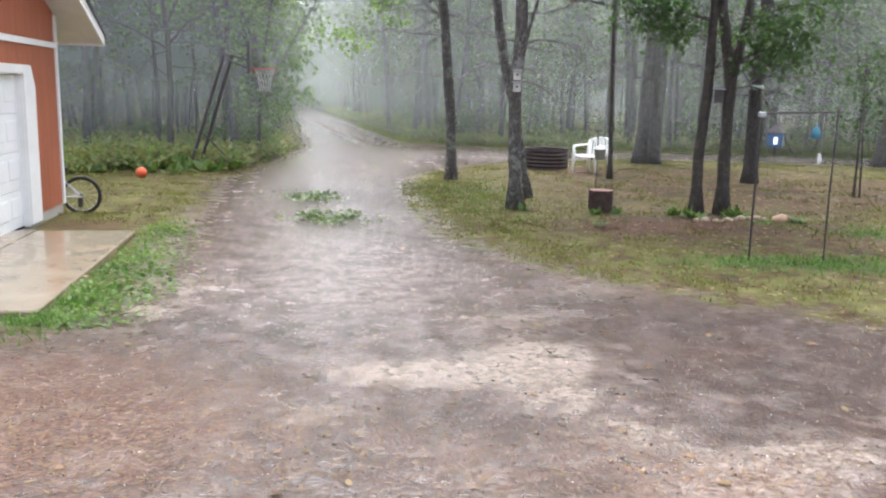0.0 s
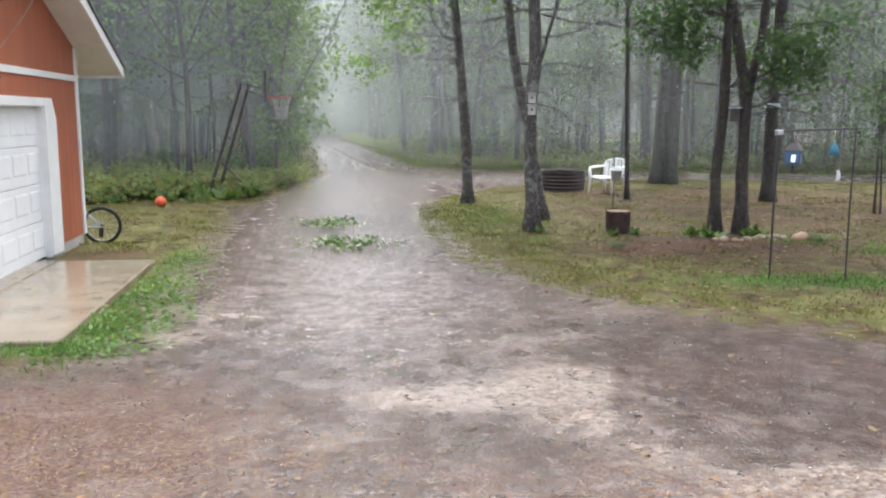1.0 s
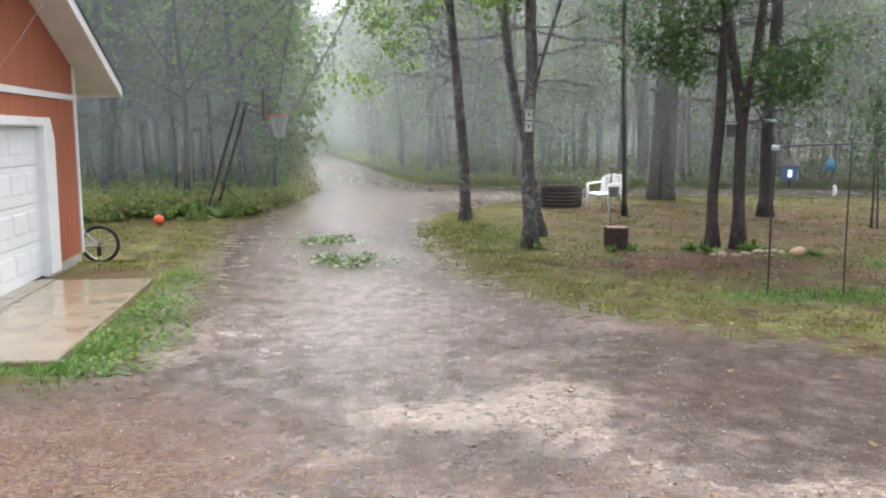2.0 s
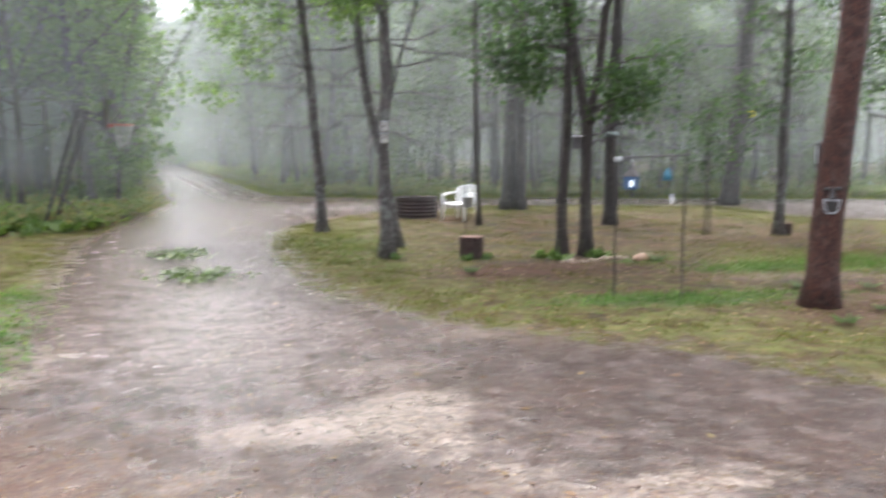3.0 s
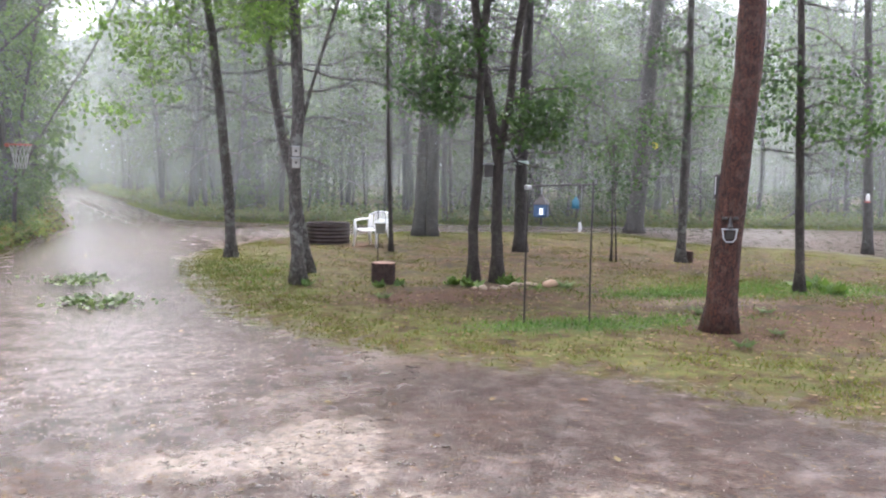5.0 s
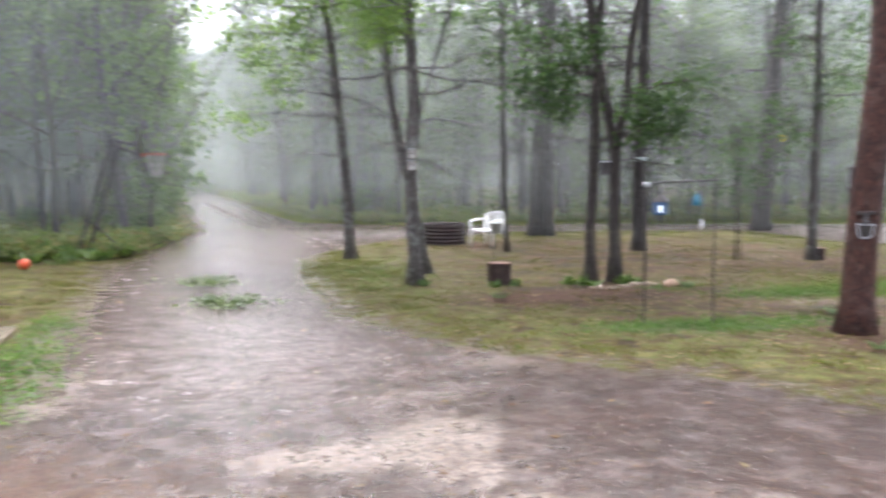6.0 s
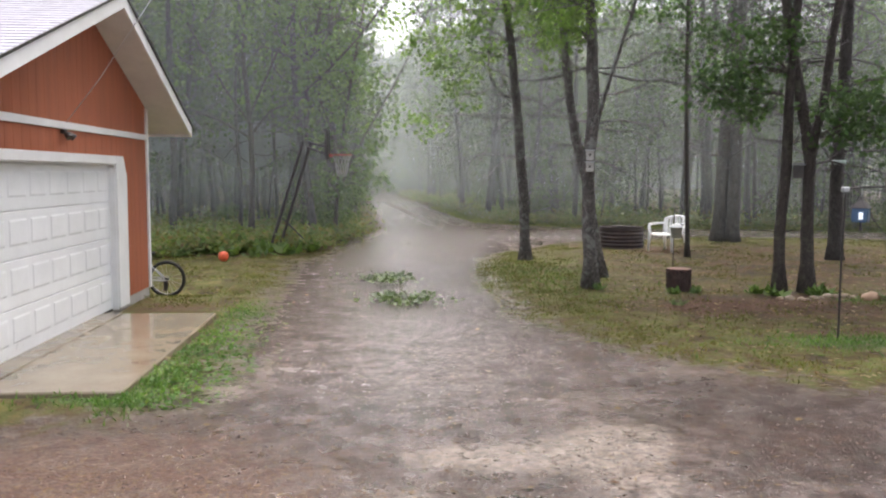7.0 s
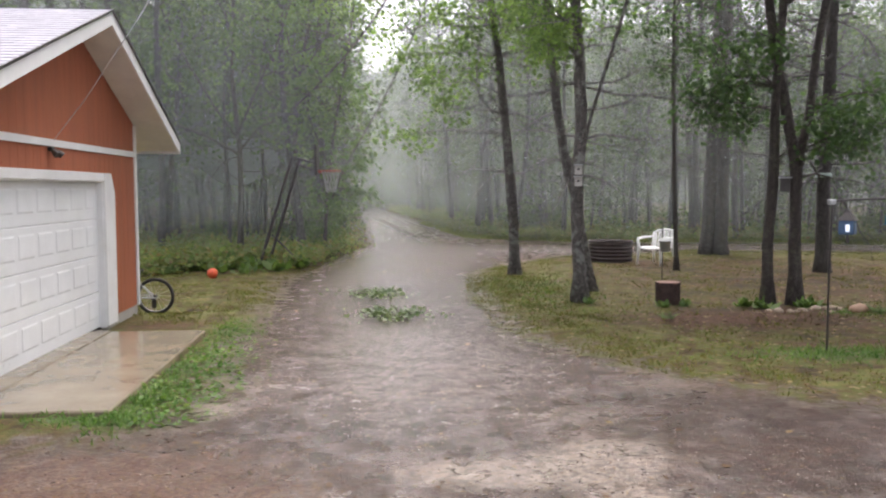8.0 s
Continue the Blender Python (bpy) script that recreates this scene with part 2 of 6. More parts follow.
OAK_BARK = bark("oak_bark", (0.024, 0.02, 0.017), (0.095, 0.08, 0.071), (0.2, 0.178, 0.16), (0.33, 0.34, 0.31), 11, 0.55)
DARK_BARK = bark("dark_oak_bark", (0.02, 0.014, 0.012), (0.058, 0.044, 0.038), (0.1, 0.08, 0.07), (0.13, 0.14, 0.09), 12, 0.4)
PINE_BARK = bark("red_pine_bark", (0.014, 0.006, 0.005), (0.075, 0.026, 0.017), (0.155, 0.058, 0.038), (0.19, 0.12, 0.095), 10, 0.35)
FAR_BARK = bark("forest_bark", (0.028, 0.025, 0.024), (0.065, 0.058, 0.054), (0.105, 0.095, 0.088), (0.16, 0.165, 0.15), 8, 0.35)
YARD_PINE = bark("grey_pine_bark", (0.024, 0.02, 0.018), (0.06, 0.05, 0.046), (0.1, 0.086, 0.08), (0.13, 0.13, 0.12), 8, 0.3)
OAK_LEAF = foliage("oak_leaf", (0.11, 0.17, 0.075), (0.15, 0.22, 0.095), (0.21, 0.285, 0.125), (0.13, 0.19, 0.085), glow=0.58)
# darker copy of the oak leaf, with shade put into its colour
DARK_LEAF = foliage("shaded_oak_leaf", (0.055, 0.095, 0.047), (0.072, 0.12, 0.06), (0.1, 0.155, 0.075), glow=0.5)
FAR_LEAF = foliage("forest_leaf", (0.075, 0.115, 0.06), (0.1, 0.145, 0.075), (0.14, 0.19, 0.095), glow=0.52)
NEEDLE = foliage("pine_needle", (0.05, 0.085, 0.045), (0.07, 0.11, 0.055), (0.09, 0.13, 0.065), glow=0.3)
FERN = foliage("bracken", (0.14, 0.2, 0.08), (0.19, 0.25, 0.105), (0.25, 0.265, 0.125), (0.28, 0.19, 0.12), glow=0.45)
TURF = foliage("turf_blade", (0.09, 0.115, 0.032), (0.12, 0.145, 0.04), (0.175, 0.16, 0.055), (0.12, 0.085, 0.035), glow=0.35)
VERGE = foliage("verge_blade", (0.14, 0.18, 0.055), (0.19, 0.22, 0.07), (0.24, 0.235, 0.09), glow=0.4)
LUSH = foliage("lush_blade", (0.06, 0.13, 0.035), (0.09, 0.175, 0.05), (0.135, 0.215, 0.07), (0.18, 0.24, 0.095), glow=0.4)
FALLEN_LEAF = foliage("fallen_leaf", (0.1, 0.055, 0.03), (0.18, 0.11, 0.06), (0.24, 0.18, 0.09), (0.07, 0.035, 0.02), glow=0.1)


def rain_material():
    m, nt, b = nodes_of("falling_water", 0.3, 0.5)
    b.inputs["Base Color"].default_value = (0.54, 0.59, 0.59, 1)
    tr = add_node(nt, "ShaderNodeBsdfTranslucent", Color=(0.56, 0.62, 0.61, 1))
    ms = nt.nodes.new("ShaderNodeMixShader")
    ms.inputs[0].default_value = 0.5
    nt.links.new(b.outputs[0], ms.inputs[1])
    nt.links.new(tr.outputs[0], ms.inputs[2])
    nt.links.new(ms.outputs[0], nt.nodes["Material Output"].inputs["Surface"])
    return m


RAIN = rain_material()


def haze_material():
    """Haze put on sheets: mostly clear, the rest scatters the sky's light both ways."""
    m, nt, b = nodes_of("haze_sheet", 1.0, 0.0)
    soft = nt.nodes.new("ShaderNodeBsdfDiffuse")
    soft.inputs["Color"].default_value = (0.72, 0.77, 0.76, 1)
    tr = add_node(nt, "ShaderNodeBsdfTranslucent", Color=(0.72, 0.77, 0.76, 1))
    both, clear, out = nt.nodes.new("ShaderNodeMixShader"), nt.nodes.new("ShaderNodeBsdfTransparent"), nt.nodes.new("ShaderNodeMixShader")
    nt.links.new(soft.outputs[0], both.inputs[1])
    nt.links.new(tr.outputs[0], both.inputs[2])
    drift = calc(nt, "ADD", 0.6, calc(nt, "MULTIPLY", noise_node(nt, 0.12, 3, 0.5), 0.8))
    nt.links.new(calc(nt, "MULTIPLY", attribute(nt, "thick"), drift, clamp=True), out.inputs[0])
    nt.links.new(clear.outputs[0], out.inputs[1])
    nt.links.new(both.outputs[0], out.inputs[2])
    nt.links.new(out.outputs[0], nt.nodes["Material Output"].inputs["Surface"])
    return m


HAZE = haze_material()


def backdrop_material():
    m, nt, b = nodes_of("glowing_haze", 1.0, 0.0)
    # haze painted as glow, brighter where the drive opens the woods
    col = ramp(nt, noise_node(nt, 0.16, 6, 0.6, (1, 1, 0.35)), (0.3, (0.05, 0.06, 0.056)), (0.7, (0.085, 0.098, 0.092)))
    col = mix(nt, attribute(nt, "gap_glow"), col, (0.115, 0.132, 0.125))
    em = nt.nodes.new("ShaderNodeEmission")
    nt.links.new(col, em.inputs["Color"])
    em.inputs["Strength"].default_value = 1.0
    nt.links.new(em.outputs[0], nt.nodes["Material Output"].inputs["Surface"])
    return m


BACKDROP = backdrop_material()


def glow_material():
    m, nt, b = nodes_of("lit_diffuser", 0.4, 0.5)
    b.inputs["Base Color"].default_value = (0.7, 0.8, 0.9, 1)
    b.inputs["Emission Color"].default_value = (0.8, 0.92, 1.0, 1)
    b.inputs["Emission Strength"].default_value = 0.22
    return m


GLOW = glow_material()


# ---------------------------------------------------------------- mesh helpers
class Geo:
    """Collects vertices and faces for one mesh."""

    def __init__(self):
        self.v, self.f = [], []

    def add(self, verts, faces):
        n = len(self.v)
        self.v.extend([tuple(p) for p in verts])
        self.f.extend([tuple(i + n for i in q) for q in faces])
        return self

    def box(self, x0, x1, y0, y1, z0, z1, b=0.0, turn=None):
        bm = bmesh.new()
        bmesh.ops.create_cube(bm, size=1.0)
        for p in bm.verts:
            p.co = Vector((x0 + (p.co.x + 0.5) * (x1 - x0), y0 + (p.co.y + 0.5) * (y1 - y0), z0 + (p.co.z + 0.5) * (z1 - z0)))
        if b:
            bmesh.ops.bevel(bm, geom=bm.edges[:], offset=b, segments=1, affect="EDGES")
        bm.verts.index_update()
        vs = [turn @ p.co if turn else p.co for p in bm.verts]
        self.add(vs, [[q.index for q in fc.verts] for fc in bm.faces])
        bm.free()
        return self

    def tube(self, pts, radii, n=8, cap=True, rough=0.0, seed=0):
        pts = [Vector(p) for p in pts]
        if isinstance(radii, (int, float)):
            radii = [radii] * len(pts)
        rings = []
        side = None
        for k, p in enumerate(pts):
            d = (pts[min(k + 1, len(pts) - 1)] - pts[max(k - 1, 0)]).normalized()
            if side is None:
                side = d.orthogonal().normalized()
            side = (side - d * side.dot(d)).normalized()
            up = d.cross(side)
            ring = []
            for j in range(n):
                a = 2 * math.pi * j / n
                w = side * math.cos(a) + up * math.sin(a)
                r = radii[k] * (1 + rough * noise.noise(p * 1.7 + w * 1.3 + Vector((seed, 0, 0)))) if rough else radii[k]
                ring.append(p + w * r)
            rings.extend(ring)
        faces = [(k * n + j, k * n + (j + 1) % n, (k + 1) * n + (j + 1) % n, (k + 1) * n + j) for k in range(len(pts) - 1) for j in range(n)]
        if cap:
            faces += [tuple(range(n - 1, -1, -1)), tuple((len(pts) - 1) * n + j for j in range(n))]
        return self.add(rings, faces)

    def lathe(self, profile, n=24, at=(0, 0, 0)):
        x, y, z = at
        vs = [(x + r * math.cos(2 * math.pi * j / n), y + r * math.sin(2 * math.pi * j / n), z + h) for r, h in profile for j in range(n)]
        fs = [(k * n + j, k * n + (j + 1) % n, (k + 1) * n + (j + 1) % n, (k + 1) * n + j) for k in range(len(profile) - 1) for j in range(n)]
        return self.add(vs, fs)

    def ring(self, centre, radius, thick, axis="z", n=32, m=8):
        vs = []
        for j in range(n):
            a = 2 * math.pi * j / n
            for k in range(m):
                b = 2 * math.pi * k / m
                r, h = radius + thick * math.cos(b), thick * math.sin(b)
                p = {"z": (r * math.cos(a), r * math.sin(a), h), "y": (r * math.cos(a), h, r * math.sin(a)), "x": (h, r * math.cos(a), r * math.sin(a))}[axis]
                vs.append((centre[0] + p[0], centre[1] + p[1], centre[2] + p[2]))
        return self.add(vs, [(j * m + k, ((j + 1) % n) * m + k, ((j + 1) % n) * m + (k + 1) % m, j * m + (k + 1) % m) for j in range(n) for k in range(m)])

    def mesh(self, name, material, smooth=False):
        me = bpy.data.meshes.new(name)
        me.from_pydata(self.v, [], self.f)
        me.materials.append(material)
        if smooth:
            me.polygons.foreach_set("use_smooth", [True] * len(me.polygons))
        me.update()
        return me


def part(name, geo, material, parent=None, label="", smooth=False):
    ob = new(name, geo.mesh(name, material, smooth))
    if parent:
        ob.parent = parent
    if label:
        ob["label"] = label
    return ob


def thing(name, at, label, category, group="", kind="", turn=0.0):
    ob = new(name)
    ob.matrix_basis = pose(*at, 0, 0, turn)
    return tagged(ob, label, category, group, kind)


def joined(name, verts, faces, material):
    """One mesh from arrays: verts (n, 3), faces (m, k)."""
    me = bpy.data.meshes.new(name)
    verts, faces = np.asarray(verts, np.float32), np.asarray(faces, np.int32)
    me.vertices.add(len(verts))
    me.vertices.foreach_set("co", verts.ravel())
    me.loops.add(faces.size)
    me.loops.foreach_set("vertex_index", faces.ravel())
    me.polygons.add(len(faces))
    me.polygons.foreach_set("loop_start", np.arange(0, faces.size, faces.shape[1], dtype=np.int32))
    me.polygons.foreach_set("loop_total", np.full(len(faces), faces.shape[1], np.int32))
    me.update(calc_edges=True)
    me.materials.append(material)
    return me


KITE = np.array([(0, 0), (0.32, 0.45), (0, 1.0), (-0.32, 0.45)])
LOBED = np.array([(0, 0), (0.16, 0.12), (0.2, 0.3), (0.38, 0.42), (0.28, 0.58), (0.34, 0.8), (0.0, 1.0), (-0.34, 0.8), (-0.28, 0.58), (-0.38, 0.42), (-0.2, 0.3), (-0.16, 0.12)])
BLADE = np.array([(-0.5, 0), (0.5, 0), (0.15, 1.0)])


def leaf_arrays(rng, places, size, shape=KITE, droop=0.5, spread=1.0, width=1.0):
    """Leaves at the places: each a flat shape that points outwards and down by droop."""
    n, k = len(places), len(shape)
    yaw = rng.uniform(0, 2 * math.pi, n)
    tilt = rng.normal(-droop, 0.5 * spread, n)
    roll = rng.normal(0, 0.7 * spread, n)
    d = np.stack([np.cos(yaw) * np.cos(tilt), np.sin(yaw) * np.cos(tilt), np.sin(tilt)], 1)
    s = np.stack([-np.sin(yaw), np.cos(yaw), np.zeros(n)], 1)
    u = np.cross(s, d)
    s = s * np.cos(roll)[:, None] + u * np.sin(roll)[:, None]
    sizes = size * rng.uniform(0.6, 1.25, n)
    v = places[:, None, :] + sizes[:, None, None] * (shape[None, :, 1, None] * d[:, None, :] + width * shape[None, :, 0, None] * s[:, None, :])
    return v.reshape(-1, 3), np.arange(n * k).reshape(n, k)


def leaf_part(name, rng, centres, radius, each, size, material, parent, shape=KITE, droop=0.5, label="", flat=0.6):
    """A crown: clumps of leaves round the centres."""
    centres = np.asarray(centres, float)
    off = rng.normal(0, 1, (len(centres), each, 3)) * np.array([1, 1, flat]) * radius * rng.uniform(0.6, 1.3, (len(centres), 1, 1))
    v, f = leaf_arrays(rng, (centres[:, None, :] + off * 0.55).reshape(-1, 3), size, shape, droop)
    ob = new(name, joined(name, v, f, material))
    ob.parent = parent
    if label:
        ob["label"] = label
    return ob


def limb(g, rng, start, heading, length, r, n=5, sides=5, wander=0.25, rise=0.0):
    """A crooked, tapering branch; gives back its points."""
    pts, d, p = [Vector(start)], Vector(heading).normalized(), Vector(start)
    for k in range(n):
        d = (d + Vector(rng.normal(0, wander, 3)) + Vector((0, 0, rise))).normalized()
        p = p + d * length / n
        pts.append(p.copy())
    g.tube(pts, [r * (1 - 0.85 * k / n) for k in range(n + 1)], sides, cap=False)
    return pts


def branched(g, rng, start, heading, length, r, twigs=4, rise=0.02, wander=0.22):
    """A branch with side twigs; gives back the places where leaves sit."""
    pts = limb(g, rng, start, heading, length, r, 6, 5, wander, rise)
    tips = [pts[-1], pts[-2]]
    for k in range(twigs):
        q = pts[2 + int(rng.integers(0, 4))]
        d = (pts[-1] - pts[0]).normalized() + Vector(rng.normal(0, 0.7, 3))
        t = limb(g, rng, q, d, length * rng.uniform(0.25, 0.5), r * 0.4, 4, 3, 0.3, rise)
        tips += [t[-1], t[-2]]
    return tips


# ---------------------------------------------------------------- the ground
ISLAND = [(1.86, 11.5), (1.84, 15.4), (2.27, 19.0), (3.43, 21.3), (5.4, 23.5), (9.7, 25.2), (14.0, 24.6), (16.8, 23.6), (17.0, 20.8), (16.4, 19.3), (18.2, 17.6), (18.6, 15.2), (20.0, 9.0), (19.0, 2.0), (9.0, 2.2), (5.82, 4.66), (4.46, 7.0), (3.5, 7.8), (2.75, 9.1), (2.28, 10.2)]
LEFT_YARD = [(-12, 5.8), (-3.0, 6.3), (-2.1, 6.75), (-1.7, 7.6), (-1.55, 8.6), (-1.85, 9.8), (-1.7, 11.4), (-1.75, 13.0), (-2.1, 17.7), (-1.35, 21.5), (-0.1, 27.6), (-0.4, 40.0), (-0.9, 58.0), (-1.5, 75.0), (-6, 110), (-160, 110), (-160, 5.8)]
FAR_SIDE = [(3.2, 110), (1.0, 75.0), (2.1, 58.0), (2.8, 44.0), (3.6, 32.5), (6.8, 29.8), (12.0, 29.2), (19.5, 26.6), (27.9, 23.6), (38.0, 18.0), (60.0, 12.0), (160, 12.0), (160, 110)]


def inside(poly, x, y):
    """Signed distance, positive inside, to a polygon, for arrays."""
    best, odd = np.full(x.shape, 1e9), np.zeros(x.shape, bool)
    for (ax, ay), (bx, by) in zip(poly, poly[1:] + poly[:1]):
        ex, ey = bx - ax, by - ay
        t = np.clip(((x - ax) * ex + (y - ay) * ey) / (ex * ex + ey * ey), 0, 1)
        best = np.minimum(best, np.hypot(x - ax - t * ex, y - ay - t * ey))
        if ey:
            odd ^= ((ay > y) != (by > y)) & (x < ax + (y - ay) * ex / ey)
    return np.where(odd, best, -best)


def off_road(x, y):
    x, y = np.asarray(x, float), np.asarray(y, float)
    return np.maximum(np.maximum(inside(ISLAND, x, y), inside(LEFT_YARD, x, y)), inside(FAR_SIDE, x, y))


def spot(x, y, cx, cy, rx, ry, a=1.0):
    return a * np.exp(-(((x - cx) / rx) ** 2 + ((y - cy) / ry) ** 2))


def rolling(x, y):
    """Soft relief of the ground in metres."""
    return 0.015 * np.sin(x * 0.9 + 1.3) * np.sin(y * 0.7) + 0.008 * np.sin(x * 2.3 + y * 1.7)


def relief(x, y):
    off = np.clip(off_road(x, y) / 0.6, 0, 1)
    under = (x < -2.2) & (x > -11) & (y > 7.2) & (y < 13.45) & ((y < 11.55) | (x < -3.75))
    sunk = spot(x, y, -3.2, 14.0, 0.9, 0.7, -0.12)
    return (rolling(x, y) + sunk + np.where(under, -0.08, 0.035 * off)) * np.clip((np.hypot(x, y) - 1.0) / 2, 0, 1)


def lines(stops):
    out = []
    for a, b, step in stops:
        out += list(np.arange(a, b, step))
    return np.array(out + [stops[-1][1]])


def lush_weight(x, y):
    """Where the grass grows thick and bright green."""
    w = spot(x, y, 10.4, 11.2, 1.5, 0.8, 0.9) + spot(x, y, 8.5, 11.0, 0.9, 0.45, 0.8) + spot(x, y, 12.2, 10.4, 0.9, 0.9, 0.7) + spot(x, y, 6.6, 8.9, 1.5, 0.4, 0.85) + spot(x, y, 5.4, 9.2, 1.1, 0.35, 0.75) + spot(x, y, 7.3, 12.2, 0.5, 0.3, 0.6)
    return w + spot(x, y, -2.12, 7.6, 0.26, 0.7, 1.0) + spot(x, y, -2.4, 7.05, 0.5, 0.16, 0.85) + spot(x, y, -2.05, 9.6, 0.16, 1.5, 0.5) + spot(x, y, -1.9, 11.6, 0.3, 0.8, 0.45) + spot(x, y, 3.0, 15.5, 0.9, 2.5, 0.3)


def build_ground():
    xs = lines([(-600, -100, 100), (-100, -30, 10), (-30, -8, 1.5), (-8, -4, 0.4), (-4, 9, 0.12), (9, 22, 0.4), (22, 40, 1.5), (40, 100, 10), (100, 600, 100)])
    ys = lines([(-600, -100, 100), (-100, -20, 10), (-20, 0, 2), (0, 2.8, 0.4), (2.8, 17, 0.12), (17, 30, 0.3), (30, 60, 1.0), (60, 100, 4), (100, 600, 100)])
    x, y = np.meshgrid(xs, ys)
    z = relief(x, y)
    off = off_road(x, y)
    isl, lefty, fars = inside(ISLAND, x, y), inside(LEFT_YARD, x, y), inside(FAR_SIDE, x, y)
    soft = 0.75
    road = np.clip(0.5 - off / (2 * soft), 0, 1)
    # the strip of grass between the wheel tracks of the far road
    road -= spot(x + 0.068 * (y - 36), y, 1.55, 46.0, 0.3, 15.0, 0.85)
    edge_band = np.exp(-(((isl - 0.9) / 1.3) ** 2)) * (isl > -0.5)
    grass = np.clip(0.5 + 0.5 * edge_band, 0, 1) * (isl > -0.6)
    grass -= spot(x, y, 5.2, 11.9, 1.7, 0.7, 0.5) + spot(x, y, 9.3, 9.7, 1.2, 0.9, 0.35) + spot(x, y, 6.0, 21.0, 3.0, 1.5, 0.25) + spot(x, y, 13.5, 9.0, 2.5, 1.5, 0.45) + spot(x, y, 10.5, 17, 3.5, 2.0, 0.2)
    grass += spot(x, y, 2.6, 15.5, 1.3, 3.0, 0.4) + spot(x, y, 10.5, 11.5, 1.6, 1.4, 0.3) + spot(x, y, 10.0, 24.3, 4.5, 1.3, 0.5)
    grass = np.where(lefty > -0.6, np.clip(0.8 - 0.09 * np.maximum(0, y - 17), 0.25, 1) * (x > -16), grass)
    grass = np.where(fars > -0.6, np.clip(0.85 - 0.12 * fars, 0.3, 1), grass)
    sandy = spot(x, y, 1.7, 5.95, 0.5, 0.45) + spot(x, y, 1.1, 5.6, 0.7, 0.33, 0.95) + spot(x, y, 0.5, 5.65, 0.45, 0.25, 0.9) + spot(x, y, 1.65, 5.05, 0.35, 0.3, 0.85)
    sandy += spot(x, y, -1.1, 8.3, 0.35, 0.3, 0.75) + spot(x, y, -1.35, 7.4, 0.35, 0.35, 0.75) + spot(x, y, 0.05, 4.9, 0.3, 0.2, 0.75) + spot(x, y, 1.85, 4.4, 0.35, 0.25, 0.75)
    sandy += spot(x, y, 2.75, 7.9, 0.5, 0.3, 0.65) + spot(x, y, 3.9, 7.1, 0.5, 0.2, 0.45) + spot(x, y, 3.0, 4.0, 0.7, 0.22, 0.5) + spot(x, y, 2.1, 3.6, 0.5, 0.3, 0.9) + spot(x, y, 2.55, 3.95, 0.6, 0.25, 0.8) + spot(x, y, 1.7, 7.0, 0.7, 0.4, 0.6)
    sandy += spot(x, y, 9.3, 9.9, 0.9, 0.5, 0.9) + spot(x, y, 8.2, 10.2, 1.1, 0.3, 0.9) + spot(x, y, 10.6, 15.0, 1.3, 0.5, 0.6) + spot(x, y, 12.5, 13.2, 1.0, 0.4, 0.6) + 0.06 * (off < 0)
    needles = spot(x, y, -2.0, 5.5, 1.4, 1.0, 0.9) + spot(x, y, -1.3, 4.6, 1.1, 0.9, 0.75) + spot(x, y, 7.2, 7.7, 1.0, 0.6, 0.5) + spot(x, y, 9.6, 7.9, 1.6, 1.0, 0.5) + spot(x, y, 2.2, 3.8, 1.0, 0.45, 0.6) + spot(x, y, -3.0, 12.1, 0.8, 0.5, 1.0) + 0.3 * (isl > 0) + spot(x, y, 5.4, 11.9, 2.0, 0.8, 0.5) + spot(x, y, 11.5, 14.5, 2.5, 1.0, 0.4) + spot(x, y, 0.8, 4.2, 1.2, 0.6, 0.35) + spot(x, y, 4.5, 22.5, 1.5, 1.5, 0.4) + spot(x, y, -0.6, 24, 0.5, 3, 0.5)
    wet = 0.4 + spot(x, y, 0.4, 11.0, 1.9, 4.5, 0.7) + spot(x, y, 0.8, 20.0, 2.2, 9.0, 0.7) + spot(x, y, 0.6, 40.0, 2.5, 18.0, 0.35) + spot(x, y, 12.0, 27.0, 14.0, 2.5, 0.4)
    wet -= spot(x, y, 4.6, 5.4, 2.6, 2.2, 0.45) + spot(x, y, -1.6, 5.2, 1.8, 1.4, 0.3)
    wet *= np.clip(0.6 - off / 0.8, 0.12, 1)
    # where the drive gets its painted sky sheen
    sky_sheen = spot(x, y, 0.3, 8.5, 2.2, 2.6, 0.36) + spot(x, y, 0.4, 13.5, 1.9, 5.0, 0.9) + spot(x, y, 0.8, 21.0, 2.0, 7.0, 1.0) + spot(x, y, 0.6, 45.0, 2.2, 22.0, 0.9) + spot(x, y, 14.0, 26.5, 12.0, 1.8, 0.8) + spot(x, y, 22.0, 22.0, 5.0, 3.5, 0.8) + spot(x, y, 4.0, 26.0, 4.0, 3.0, 0.6) + spot(x, y, 0.2, 5.0, 2.0, 2.0, 0.15)
    damp = 0.42 + spot(x, y, 0.8, 4.6, 4.5, 2.2, 0.3) + spot(x, y, 5.2, 11.8, 1.8, 0.7, 0.5) + spot(x, y, 12.5, 12.5, 2.0, 0.8, 0.5) + spot(x, y, 9.0, 13.5, 1.2, 0.6, 0.3) - 0.2 * edge_band + spot(x, y, 3.3, 6.0, 1.3, 1.1, 0.95) + spot(x, y, 4.4, 4.8, 2.0, 1.6, 0.8) + spot(x, y, 2.0, 7.4, 0.9, 0.6, 0.3) + spot(x, y, -1.4, 5.6, 1.9, 1.6, 0.85) + spot(x, y, 0.2, 6.9, 1.0, 0.7, 0.4) - spot(x, y, 0.6, 12.0, 1.8, 5.0, 0.35) - spot(x, y, 0.6, 30.0, 3.0, 14.0, 0.4) - spot(x, y, 16.0, 25.0, 10.0, 4.0, 0.3)
    sky_sheen = 1.3 * sky_sheen - 0.32
